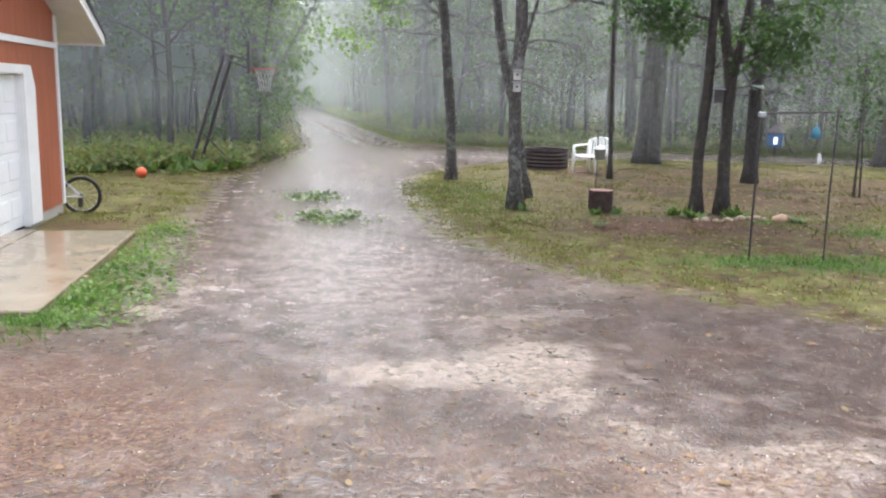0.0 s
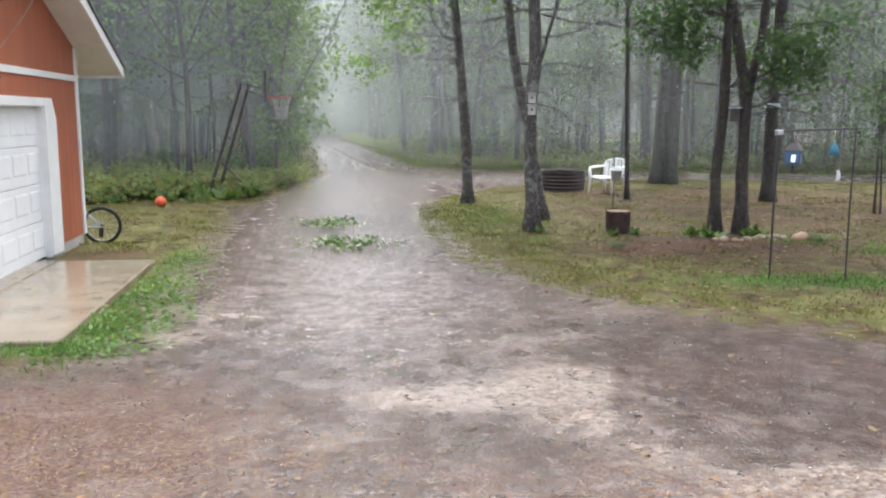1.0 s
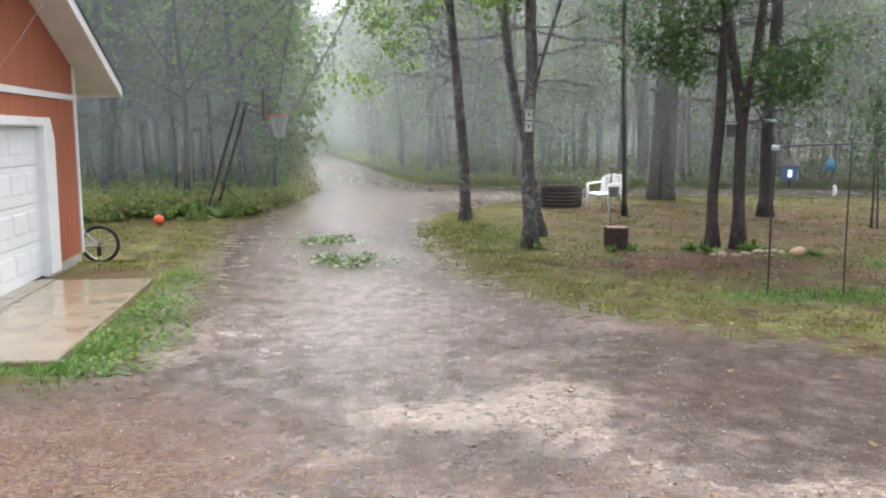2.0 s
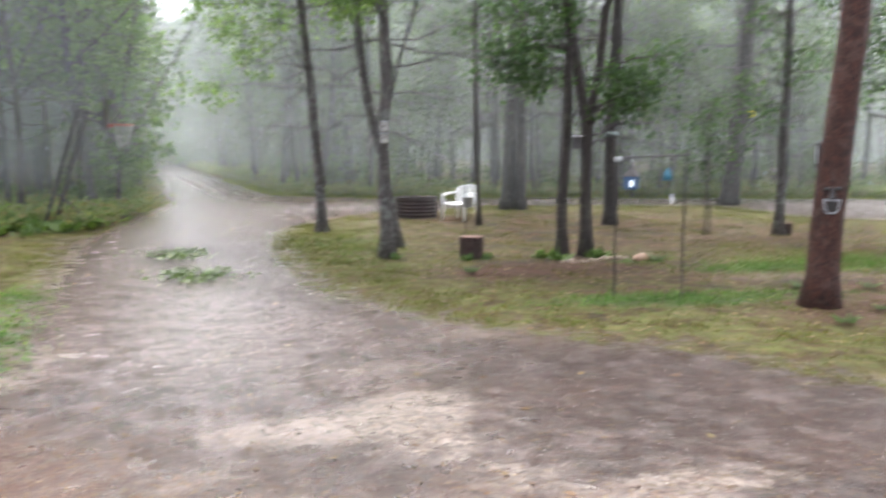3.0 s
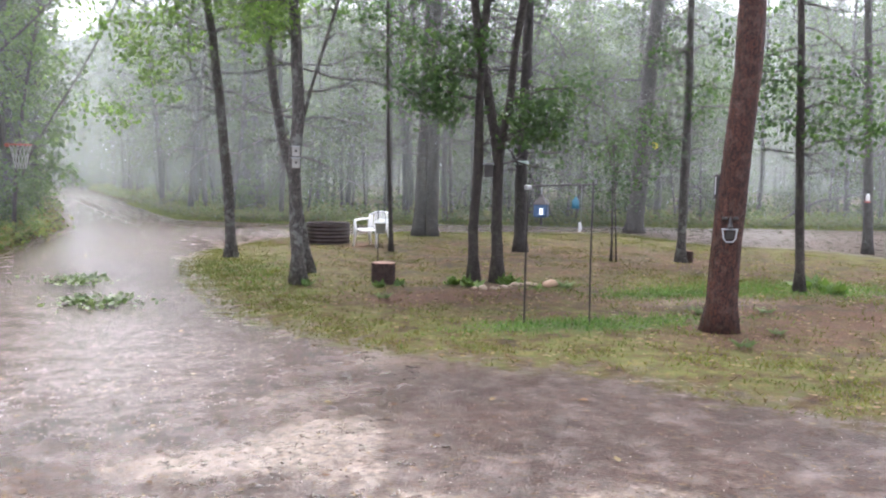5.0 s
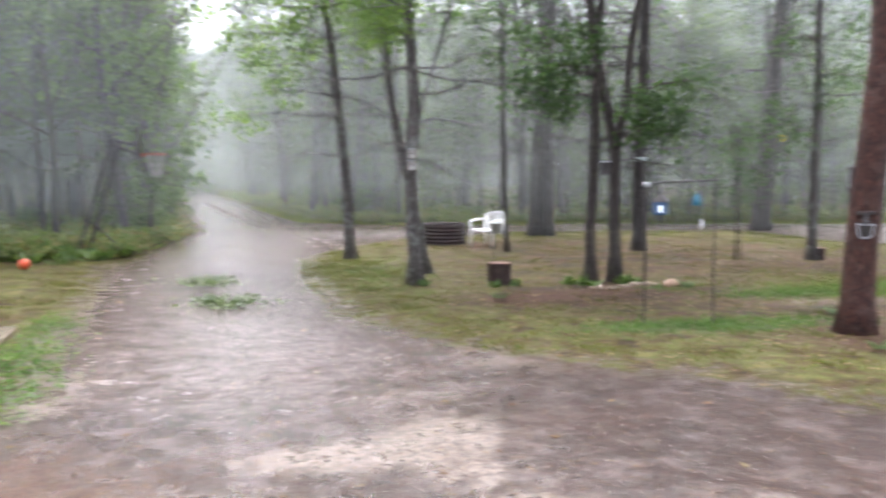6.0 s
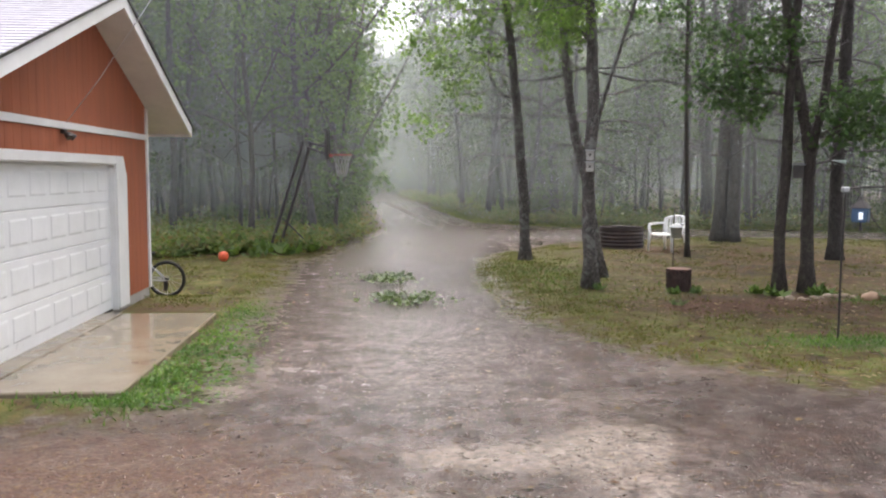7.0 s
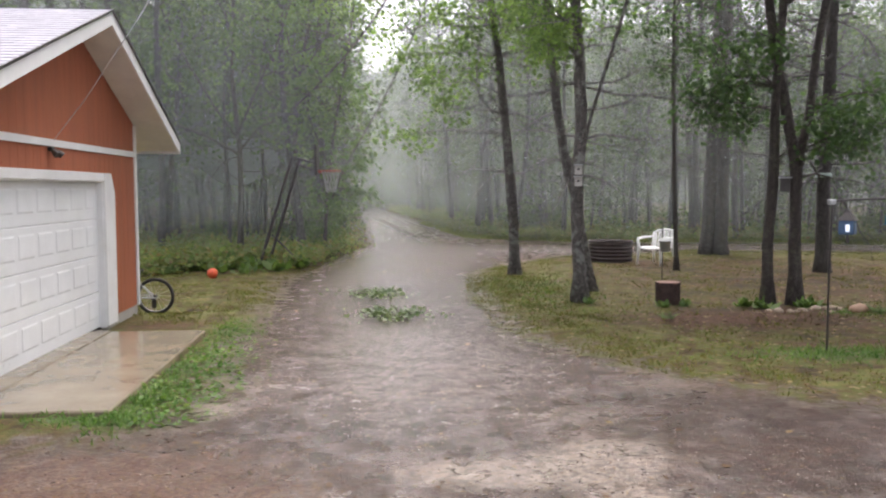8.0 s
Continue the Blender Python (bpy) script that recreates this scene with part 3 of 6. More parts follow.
    lush = lush_weight(x, y)
    nx, ny = len(xs), len(ys)
    idx = np.arange(nx * ny).reshape(ny, nx)
    quads = np.stack([idx[:-1, :-1], idx[:-1, 1:], idx[1:, 1:], idx[1:, :-1]], -1).reshape(-1, 4)
    co = np.stack([x, y, z], -1).reshape(-1, 3)
    middle = off.ravel()[quads].mean(1)
    on_road = (middle < 0) & (co[quads[:, 0], 1] > -20) & (np.abs(co[quads[:, 0], 0]) < 60) & (co[quads[:, 0], 1] < 110)
    for name, pick, label in (("ground", ~on_road, "rain-soaked lawn, leaf litter and forest floor"), ("road", on_road, "wet brown gravel driveway with pale sandy patches")):
        used = np.unique(quads[pick])
        back = np.zeros(nx * ny, int)
        back[used] = np.arange(len(used))
        me = joined(name, co[used], back[quads[pick]], GROUND)
        me.polygons.foreach_set("use_smooth", [True] * len(me.polygons))
        for key, val in (("road", road), ("grass", grass), ("sandy", sandy), ("needles", needles), ("wet", wet), ("damp", damp), ("sky_sheen", sky_sheen), ("lush", lush)):
            at = me.attributes.new(key, "FLOAT", "POINT")
            at.data.foreach_set("value", np.clip(val, 0, 1).ravel()[used].astype(np.float32))
        tagged(new(name, me), label, "driveway" if name == "road" else "ground", kind="structure")


build_ground()


# ---------------------------------------------------------------- glowing haze wall behind the woods
def build_backdrop():
    n, far, rng = 180, 118.0, np.random.default_rng(5)
    vs, fs = [], []
    for k in range(n):
        a = 2 * math.pi * k / n
        gap = math.exp(-(((a - math.pi / 2 + 0.02) / 0.035) ** 2))
        top = (22.5 + 5 * noise.noise((3 * math.cos(a) * 4, 3 * math.sin(a) * 4, 0)) + rng.uniform(-2, 2)) * (1 - 0.3 * gap)
        for h in (-1.0, top):
            vs.append((far * math.cos(a), far * math.sin(a), h))
    for k in range(n):
        j = (k + 1) % n
        fs.append((2 * k, 2 * j, 2 * j + 1, 2 * k + 1))
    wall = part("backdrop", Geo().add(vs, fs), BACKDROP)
    # weight of the brighter glow painted at the drive's gap
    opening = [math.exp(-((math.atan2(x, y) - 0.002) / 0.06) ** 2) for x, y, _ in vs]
    wall.data.attributes.new("gap_glow", "FLOAT", "POINT").data.foreach_set("value", opening)
    tagged(wall, "glowing wall with haze and distant woods painted in", "backdrop", kind="structure")


build_backdrop()

# ---------------------------------------------------------------- the garage
WALL_X, Y_NEAR, Y_FAR, Y_RIDGE = -3.70, 6.4, 13.5, 10.86
RAKE_X, BACK_X = -3.20, -10.6
Z_RIDGE, Z_EAVE_FAR, Z_EAVE_NEAR = 4.14, 2.70, 2.30
Y_EAVE_FAR, Y_EAVE_NEAR = 14.4, 5.7


def roof_z(y):
    """Height of the roof's upper face."""
    if y >= Y_RIDGE:
        return Z_RIDGE + (Z_EAVE_FAR - Z_RIDGE) * (y - Y_RIDGE) / (Y_EAVE_FAR - Y_RIDGE)
    return Z_RIDGE + (Z_EAVE_NEAR - Z_RIDGE) * (Y_RIDGE - y) / (Y_RIDGE - Y_EAVE_NEAR)


def slope_box(g, x0, x1, ya, yb, top, bottom):
    """A bar that follows the roof between ya and yb, its faces top and bottom metres above the roof's upper face."""
    vs = [(x, y, roof_z(y) + dz) for x in (x0, x1) for y in (ya, yb) for dz in (bottom, top)]
    return g.add(vs, [(0, 1, 3, 2), (4, 6, 7, 5), (0, 4, 5, 1), (2, 3, 7, 6), (1, 5, 7, 3), (0, 2, 6, 4)])


def build_garage():
    garage = thing("garage", (0, 0, 0), "orange-red garage with white trim, sectional door and shingled gable roof", "garage")
    D0, D1, DTOP = 7.1, 11.93, 2.04
    FOOT = 0.16
    # concrete foundation
    for a in ((WALL_X - 0.14, WALL_X - 0.01, D1 + 0.1, Y_FAR - 0.01), (WALL_X - 0.14, WALL_X - 0.01, Y_NEAR, D0 - 0.1), (BACK_X, WALL_X - 0.145, Y_FAR - 0.15, Y_FAR - 0.01)):
        part("foundation", Geo().box(*a, -0.2, FOOT, 0.01), FOUNDATION, garage, "grey concrete foundation strip")
    # walls behind the boards
    g = Geo()
    for a, b, z0 in ((Y_NEAR, D0, FOOT), (D0, D1, DTOP + 0.02), (D1, Y_RIDGE, None), (D1, Y_FAR, FOOT)):
        if z0 is None:
            continue
        cuts = [a, b] if not a < Y_RIDGE < b else [a, Y_RIDGE, b]
        for p, q in zip(cuts, cuts[1:]):
            vs = [(x, y, z) for x in (WALL_X - 0.12, WALL_X - 0.012) for y in (p, q) for z in (z0, roof_z(y) - 0.14)]
            g.add(vs, [(0, 1, 3, 2), (4, 6, 7, 5), (0, 4, 5, 1), (2, 3, 7, 6), (1, 5, 7, 3), (0, 2, 6, 4)])
    g.box(BACK_X, WALL_X - 0.12, Y_FAR - 0.12, Y_FAR, FOOT, roof_z(Y_FAR) - 0.14)
    g.box(BACK_X, WALL_X - 0.12, Y_NEAR, Y_NEAR + 0.12, FOOT, roof_z(Y_NEAR) - 0.14)
    cuts = [Y_NEAR + 0.12, Y_RIDGE, Y_FAR - 0.12]
    for p, q in zip(cuts, cuts[1:]):
        vs = [(x, y, z) for x in (BACK_X, BACK_X + 0.12) for y in (p, q) for z in (0, roof_z(y) - 0.14)]
        g.add(vs, [(0, 1, 3, 2), (4, 6, 7, 5), (0, 4, 5, 1), (2, 3, 7, 6), (1, 5, 7, 3), (0, 2, 6, 4)])
    part("wall", g, SIDING, garage)
    # siding boards with a narrow groove between them
    BOARD = 0.203
    n = int((Y_FAR - 0.07 - Y_NEAR) / BOARD)
    for k in range(n + 1):
        a, b = Y_FAR - 0.075 - (k + 1) * BOARD + 0.0035, Y_FAR - 0.075 - k * BOARD
        a = max(a, Y_NEAR)
        if b - a < 0.03:
            continue
        for z0, z1 in ((FOOT - 0.02, None),) if b < D0 - 0.14 or a > D1 + 0.6 else ((DTOP + 0.08, 2.42), (2.515, None)) if a < D1 + 0.35 else ((FOOT - 0.02, None),):
            top = [roof_z(y) - 0.15 if z1 is None else z1 for y in (a, b)]
            if a < Y_RIDGE < b:
                top = [min(top)] * 2
            vs = [(x, y, z) for x in (WALL_X - 0.012, WALL_X) for y, zt in zip((a, b), top) for z in (z0, zt)]
            g = Geo().add(vs, [(0, 1, 3, 2), (4, 6, 7, 5), (0, 4, 5, 1), (2, 3, 7, 6), (1, 5, 7, 3), (0, 2, 6, 4)])
            part("siding_board", g, SIDING, garage)
    # jambs beside the door, where the boards stand narrow
    g = Geo().box(WALL_X - 0.012, WALL_X - 0.002, D1 + 0.2, D1 + 0.62, FOOT - 0.02, 2.42)
    part("siding_board", g, SIDING, garage)
    # white trim
    part("band_trim", Geo().box(WALL_X + 0.001, WALL_X + 0.026, Y_NEAR, Y_FAR - 0.075, 2.425, 2.51, 0.004), WHITE, garage, "white painted band board")
    part("corner_trim", Geo().box(WALL_X - 0.09, WALL_X + 0.026, Y_FAR - 0.072, Y_FAR + 0.024, FOOT - 0.03, roof_z(Y_FAR) - 0.16, 0.005), WHITE, garage, "white corner board")
    part("door_trim", Geo().box(WALL_X + 0.002, WALL_X + 0.03, D0 - 0.12, D1 - 0.032, DTOP + 0.005, DTOP + 0.115, 0.004), WHITE, garage)
    part("door_trim", Geo().box(WALL_X + 0.002, WALL_X + 0.03, D0 - 0.12, D0 - 0.0, 0.02, DTOP + 0.003, 0.004), WHITE, garage)
    edge = ((D1 - 0.03, 0.05), (D1 + 0.4, 0.05), (D1 + 0.42, 1.88), (D1 + 0.27, DTOP + 0.115), (D1 - 0.03, DTOP + 0.115))
    vs = [(x, y, z) for x in (WALL_X + 0.002, WALL_X + 0.03) for y, z in edge]
    part("door_trim", Geo().add(vs, [(4, 3, 2, 1, 0), (5, 6, 7, 8, 9), *[(k, (k + 1) % 5, 5 + (k + 1) % 5, 5 + k) for k in range(5)]]), WHITE, garage)
    # inner jamb returns
    part("door_jamb", Geo().box(WALL_X - 0.2, WALL_X + 0.001, D1 - 0.035, D1 + 0.003, 0.02, DTOP, 0.003), WHITE, garage)
    part("door_jamb", Geo().box(WALL_X - 0.2, WALL_X + 0.001, D0 - 0.003, D0 + 0.03, 0.02, DTOP, 0.003), WHITE, garage)
    part("door_jamb", Geo().box(WALL_X - 0.2, WALL_X + 0.001, D0 + 0.031, D1 - 0.036, DTOP - 0.012, DTOP + 0.019), WHITE, garage)
    # sectional door: four leaves, each with nine pressed panels
    door = part("garage_door", Geo().box(WALL_X - 0.16, WALL_X - 0.115, D0 - 0.01, D1 + 0.01, 0.03, DTOP - 0.012), DOOR_WHITE, garage, "closed white sectional garage door")
    hgt, pitch = (DTOP - 0.045) / 4, (D1 - D0) / 9
    for k in range(4):
        z0 = 0.033 + k * hgt
        part("door_section", Geo().box(WALL_X - 0.115, WALL_X - 0.085, D0, D1, z0 + 0.005, z0 + hgt - 0.005, 0.006), DOOR_WHITE, door)
        for j in range(9):
            y0 = D0 + j * pitch + 0.05
            g = Geo()
            o, i = (y0, y0 + pitch - 0.1, z0 + 0.14, z0 + hgt - 0.085), 0.022
            a = [(WALL_X - 0.0845, y, z) for y, z in ((o[0], o[2]), (o[1], o[2]), (o[1], o[3]), (o[0], o[3]))]
            b = [(WALL_X - 0.0775, y, z) for y, z in ((o[0] + i, o[2] + i), (o[1] - i, o[2] + i), (o[1] - i, o[3] - i), (o[0] + i, o[3] - i))]
            g.add(a + b, [(4, 5, 6, 7), (0, 1, 5, 4), (1, 2, 6, 5), (2, 3, 7, 6), (3, 0, 4, 7)])
            part("door_panel", g, DOOR_WHITE, door)
    part("bottom_seal", Geo().box(WALL_X - 0.13, WALL_X - 0.075, D0, D1, 0.006, 0.034, 0.005), BLACK, door, "black rubber seal")
    # roof: deck, soffit, fascia, shingles
    roof = part("roof", slope_box(slope_box(Geo(), BACK_X - 0.4, RAKE_X - 0.03, Y_RIDGE, Y_EAVE_FAR, -0.012, -0.05), BACK_X - 0.4, RAKE_X - 0.03, Y_EAVE_NEAR, Y_RIDGE, -0.012, -0.05), SOFFIT, garage)
    g = Geo()
    slope_box(g, WALL_X - 0.0, RAKE_X - 0.03, Y_RIDGE, Y_EAVE_FAR - 0.03, -0.13, -0.15)
    slope_box(g, WALL_X - 0.0, RAKE_X - 0.03, Y_EAVE_NEAR + 0.03, Y_RIDGE, -0.13, -0.15)
    slope_box(g, BACK_X, WALL_X, Y_FAR + 0.025, Y_EAVE_FAR - 0.03, -0.13, -0.15)
    part("soffit", g, SOFFIT, roof, "off-white boxed soffit")
    part("fascia", slope_box(Geo(), RAKE_X - 0.028, RAKE_X, Y_RIDGE, Y_EAVE_FAR, -0.02, -0.185), WHITE, roof, "white rake board")
    part("fascia", slope_box(Geo(), RAKE_X - 0.028, RAKE_X, Y_EAVE_NEAR, Y_RIDGE, -0.02, -0.185), WHITE, roof, "white rake board")
    part("fascia", Geo().box(BACK_X - 0.4, RAKE_X - 0.03, Y_EAVE_FAR - 0.025, Y_EAVE_FAR, Z_EAVE_FAR - 0.18, Z_EAVE_FAR - 0.03), WHITE, roof)
    part("fascia", Geo().box(BACK_X - 0.4, RAKE_X - 0.03, Y_EAVE_NEAR, Y_EAVE_NEAR + 0.025, Z_EAVE_NEAR - 0.18, Z_EAVE_NEAR - 0.03), WHITE, roof)
    part("drip_edge", slope_box(Geo(), RAKE_X + 0.001, RAKE_X + 0.022, Y_RIDGE, Y_EAVE_FAR + 0.03, 0.012, -0.018), DARK_STEEL, roof, "dark shingle edge")
    part("drip_edge", slope_box(Geo(), RAKE_X + 0.001, RAKE_X + 0.022, Y_EAVE_NEAR - 0.03, Y_RIDGE, 0.012, -0.018), DARK_STEEL, roof, "dark shingle edge")
    # shingles: courses of tabs, lower edges proud
    rng = random.Random(4)
    rest = Geo()
    count = 0
    kinds = {}
    for side, ye in ((1, Y_EAVE_FAR), (-1, Y_EAVE_NEAR)):
        run = abs(ye - Y_RIDGE)
        rows = int(run / 0.135)
        for r in range(rows + 1):
            ya = ye + side * 0.03 - side * r * 0.135
            yb = ya - side * 0.15
            if side * (yb - Y_RIDGE) < 0:
                yb = Y_RIDGE
            if abs(ya - yb) < 0.02:
                continue
            x = RAKE_X + 0.02
            shift = 0.15 if r % 2 else 0.0
            while x > BACK_X - 0.35:
                w = 0.3 - shift if x > RAKE_X else 0.3
                x1 = max(x - w + 0.006, BACK_X - 0.4)
                lift = 0.012 + rng.uniform(0, 0.004)
                vs = [(xx, y, roof_z(y) + dz) for xx in (x1, x) for y, hi in ((ya, lift), (yb, 0.004)) for dz in (-0.006, hi)]
                fc = [(0, 1, 3, 2), (4, 6, 7, 5), (0, 4, 5, 1), (2, 3, 7, 6), (1, 5, 7, 3), (0, 2, 6, 4)]
                if side < 0 and x > -6.0 and r > 10 and count < 300:
                    part("shingle", Geo().add(vs, fc), SHINGLE, roof)
                    count += 1
                else:
                    rest.add(vs, fc)
                x -= w
    tagged(part("shingles", rest, SHINGLE, roof), kind="stuff")
    # flood lamp under the band, and the wire bracket above it
    lamp = part("wall_lamp", Geo().box(WALL_X + 0.0, WALL_X + 0.05, 9.98, 10.08, 2.37, 2.42, 0.008), DARK_STEEL, garage, "dark double flood lamp on the band board")
    for s in (-1, 1):
        part("lamp_head", Geo().tube([(WALL_X + 0.05, 10.03 + s * 0.04, 2.385), (WALL_X + 0.09, 10.03 + s * 0.07, 2.35), (WALL_X + 0.12, 10.03 + s * 0.08, 2.32)], [0.018, 0.034, 0.042], 10), DARK_STEEL, lamp)
    return garage


build_garage()
SLAB_G = Geo().box(WALL_X - 0.1, -2.27, 7.3, 11.45, -0.15, 0.045, 0.015)
tagged(part("apron_slab", SLAB_G, SLAB), "wet tan concrete apron slab before the garage door", "slab", kind="structure")
tagged(part("threshold_slab", Geo().box(WALL_X - 0.9, WALL_X - 0.104, 6.9, 12.1, -0.15, 0.006), FOUNDATION), "concrete garage floor edge under the door", "slab", kind="structure")
tagged(part("curb", Geo().box(WALL_X + 0.0, WALL_X + 0.2, 7.31, 11.44, 0.046, 0.056, 0.004), SLAB), "raised concrete door sill strip", "sill", kind="structure")
wire = Geo().tube([(WALL_X + 0.03, 10.1, 2.5), (-2.6, 8.0, 2.775), (-1.5, 5.7, 3.06), (0.4, 1.6, 3.62), (0.9, 0.6, 3.8)], 0.0035, 6)
tagged(part("service_wire", wire, STEEL), "pale overhead wire fixed to the garage wall", "wire")


# ---------------------------------------------------------------- trees of the yard
def trunk_path(points, top, rng, wander=0.15):
    """Carries stem points fitted to the camera's view on upwards to the top."""
    pts = [Vector(p) for p in points]
    d = (pts[-1] - pts[-2]).normalized()
    while pts[-1].z < top:
        d = (d * 0.9 + Vector((0, 0, 0.15)) + Vector(rng.normal(0, wander * 0.25, 3))).normalized()
        pts.append(pts[-1] + d * 1.3)
    return pts


def dense(pts, step=0.35):
    out = []
    for a, b in zip(pts, pts[1:]):
        n = max(1, int((b - a).length / step))
        out += [a.lerp(b, k / n) for k in range(n)]
    return out + [pts[-1]]


def yard_tree(seed, base, stems, dia, top, material, leaf, clusters, label, name="oak_tree", dead=10, crown_from=5.0, needle=False, leaf_size=0.09, each=40, fork=0.78, high_limbs=15):
    """A tree near enough for its own limbs. stems: points of each stem; clusters: where its low leaves hang."""
    rng = np.random.default_rng(seed)
    tree = thing(name, (base[0], base[1], 0), label, "tree", "trees in the yard")
    org = Vector((base[0], base[1], 0))
    g, tips, limbs = Geo(), [], Geo()
    stem_pts = []
    for k, pts in enumerate(stems):
        pts = [Vector(p) - org for p in pts]
        full = dense(trunk_path(pts, top * (1 - 0.08 * k), rng))
        z0 = full[0].z
        radii = []
        for p in full:
            s = max(0.0, min(1.0, p.z / top))
            flare = 1 + (0.5 if needle else 0.75) * math.exp(-max(0, p.z) / 0.16) if k == 0 else 1.0
            radii.append(dia / 2 * (0.95 if k == 0 else fork) * (1 - 0.62 * s) * flare)
        full[0].z = min(full[0].z, -0.12) if k == 0 else full[0].z
        g.tube(full, radii, 14, rough=0.22 if not needle else 0.12, seed=seed + k)
        stem_pts.append(full)
        # high crown
        high = [p for p in full if p.z > crown_from]
        for _ in range(high_limbs):
            if not high:
                break
            p = high[int(rng.integers(0, len(high)))]
            a, e = rng.uniform(0, 2 * math.pi), rng.uniform(0.0, 0.6)
            tips += branched(limbs, rng, p, (math.cos(a), math.sin(a), e), rng.uniform(1.0, 2.6) * (0.8 if needle else 1.0), dia * 0.16, 3)
    # dead lower branches
    for _ in range(dead):
        full = stem_pts[int(rng.integers(0, len(stem_pts)))]
        low = [p for p in full if 1.9 < p.z < crown_from + 1]
        if not low:
            continue
        p = low[int(rng.integers(0, len(low)))]
        a = rng.uniform(0, 2 * math.pi)
        branched(limbs, rng, p, (math.cos(a), math.sin(a), rng.uniform(-0.25, 0.4)), rng.uniform(1.0, 3.4) if needle else rng.uniform(0.7, 2.4), min(0.026, dia * 0.06 + 0.005), 6, -0.06 if needle else -0.02, 0.22)
    low_tips = []
    for c in clusters:
        c = Vector(c) - org
        full = stem_pts[0] if len(stem_pts) < 2 else min(stem_pts, key=lambda s: min((p - c).length for p in s))
        p = min((q for q in full if q.z > 1.6), key=lambda q: (q - c).length + abs(q.z - c.z + 0.1))
        span = c - p
        pts = [p.lerp(c, t) + Vector((0, 0, 0.12 * math.sin(t * 3.1))) + Vector(rng.normal(0, 0.03, 3)) * (0 < t < 1) for t in (0, 0.25, 0.5, 0.75, 1.0)]
        limbs.tube(pts, [0.022, 0.018, 0.013, 0.009, 0.004], 5, cap=False)
        low_tips += [pts[-1], pts[-2] * 0.5 + pts[-1] * 0.5]
        for _ in range(3):
            t = limb(limbs, rng, pts[3], Vector(rng.normal(0, 1, 3)) + span.normalized(), 0.45, 0.007, 3, 3)
            low_tips.append(t[-1])
    g.add(limbs.v, limbs.f)
    part("trunk", g, material, tree, smooth=True)
    if needle:
        if tips:
            leaf_part("crown", rng, tips, 0.4, 34, 0.2, leaf, tree, KITE * np.array([0.35, 1]), 0.0)
    elif tips:
        leaf_part("crown", rng, tips, 0.55, 18, 0.14, leaf, tree, KITE, 0.5)
    if low_tips:
        leaf_part("low_foliage", rng, low_tips, 0.42, each, leaf_size, leaf, tree, LOBED, 0.55)
    return tree


yard_tree(11, (3.12, 18.46), [[(3.12, 18.46, 0), (3.06, 18.47, 1.47), (2.92, 18.49, 3.16), (2.75, 18.52, 4.81), (2.64, 18.53, 5.5)]], 0.25, 11, OAK_BARK, OAK_LEAF,
          [(2.71, 18.3, 5.31), (3.32, 18.2, 4.82), (1.73, 18.44, 5.08), (1.11, 18.5, 4.22), (0.5, 18.6, 4.71), (3.68, 18.1, 5.3), (2.23, 18.3, 4.59), (1.12, 18.9, 4.5), (2.02, 18.2, 5.2), (1.54, 18.66, 3.6), (0.44, 18.72, 3.1), (3.61, 18.37, 4.85), (0.0, 18.9, 5.3), (1.4, 18.0, 5.6), (2.8, 17.8, 5.7), (4.4, 18.2, 5.6)],
          "slender grey-barked oak with low bright green boughs", dead=18, crown_from=5.2)
yard_tree(12, (3.46, 13.83), [[(3.46, 13.83, 0), (3.40, 13.84, 1.02), (3.38, 13.85, 2.15), (3.44, 13.84, 2.8), (3.40, 13.85, 4.1), (3.32, 13.87, 5.1)], [(3.45, 13.84, 2.45), (3.5, 13.83, 2.75), (3.58, 13.8, 3.09), (3.71, 13.77, 3.55), (4.01, 13.68, 4.54), (4.13, 13.65, 4.99)]], 0.245, 11, OAK_BARK, OAK_LEAF,
          [(3.03, 13.93, 4.2), (2.75, 13.98, 4.3), (3.16, 13.7, 4.75), (2.5, 13.8, 4.7)], "lichen-spotted grey oak with a slender side stem", dead=26, crown_from=5.0, fork=0.3)
yard_tree(25, (4.0, 15.2), [[(4.0, 15.2, 0), (3.91, 15.2, 0.5), (3.81, 15.22, 1.05), (3.69, 15.25, 1.8), (3.5, 15.3, 2.5), (3.36, 15.33, 3.35), (3.26, 15.35, 4.3), (3.17, 15.37, 5.2)]], 0.2, 11, OAK_BARK, OAK_LEAF, [(2.9, 15.3, 4.7), (3.4, 15.1, 5.0), (2.6, 15.3, 5.1)], "grey oak leaning behind a thicker one", dead=10, crown_from=5.6)
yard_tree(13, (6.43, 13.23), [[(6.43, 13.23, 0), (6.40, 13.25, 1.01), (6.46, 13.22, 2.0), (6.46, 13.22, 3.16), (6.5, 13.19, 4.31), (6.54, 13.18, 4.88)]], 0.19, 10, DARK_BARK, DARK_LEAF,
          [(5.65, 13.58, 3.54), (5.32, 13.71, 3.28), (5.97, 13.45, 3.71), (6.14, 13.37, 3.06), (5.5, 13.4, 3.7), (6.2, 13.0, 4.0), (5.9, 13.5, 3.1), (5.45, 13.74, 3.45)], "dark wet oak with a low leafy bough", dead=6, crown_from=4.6)
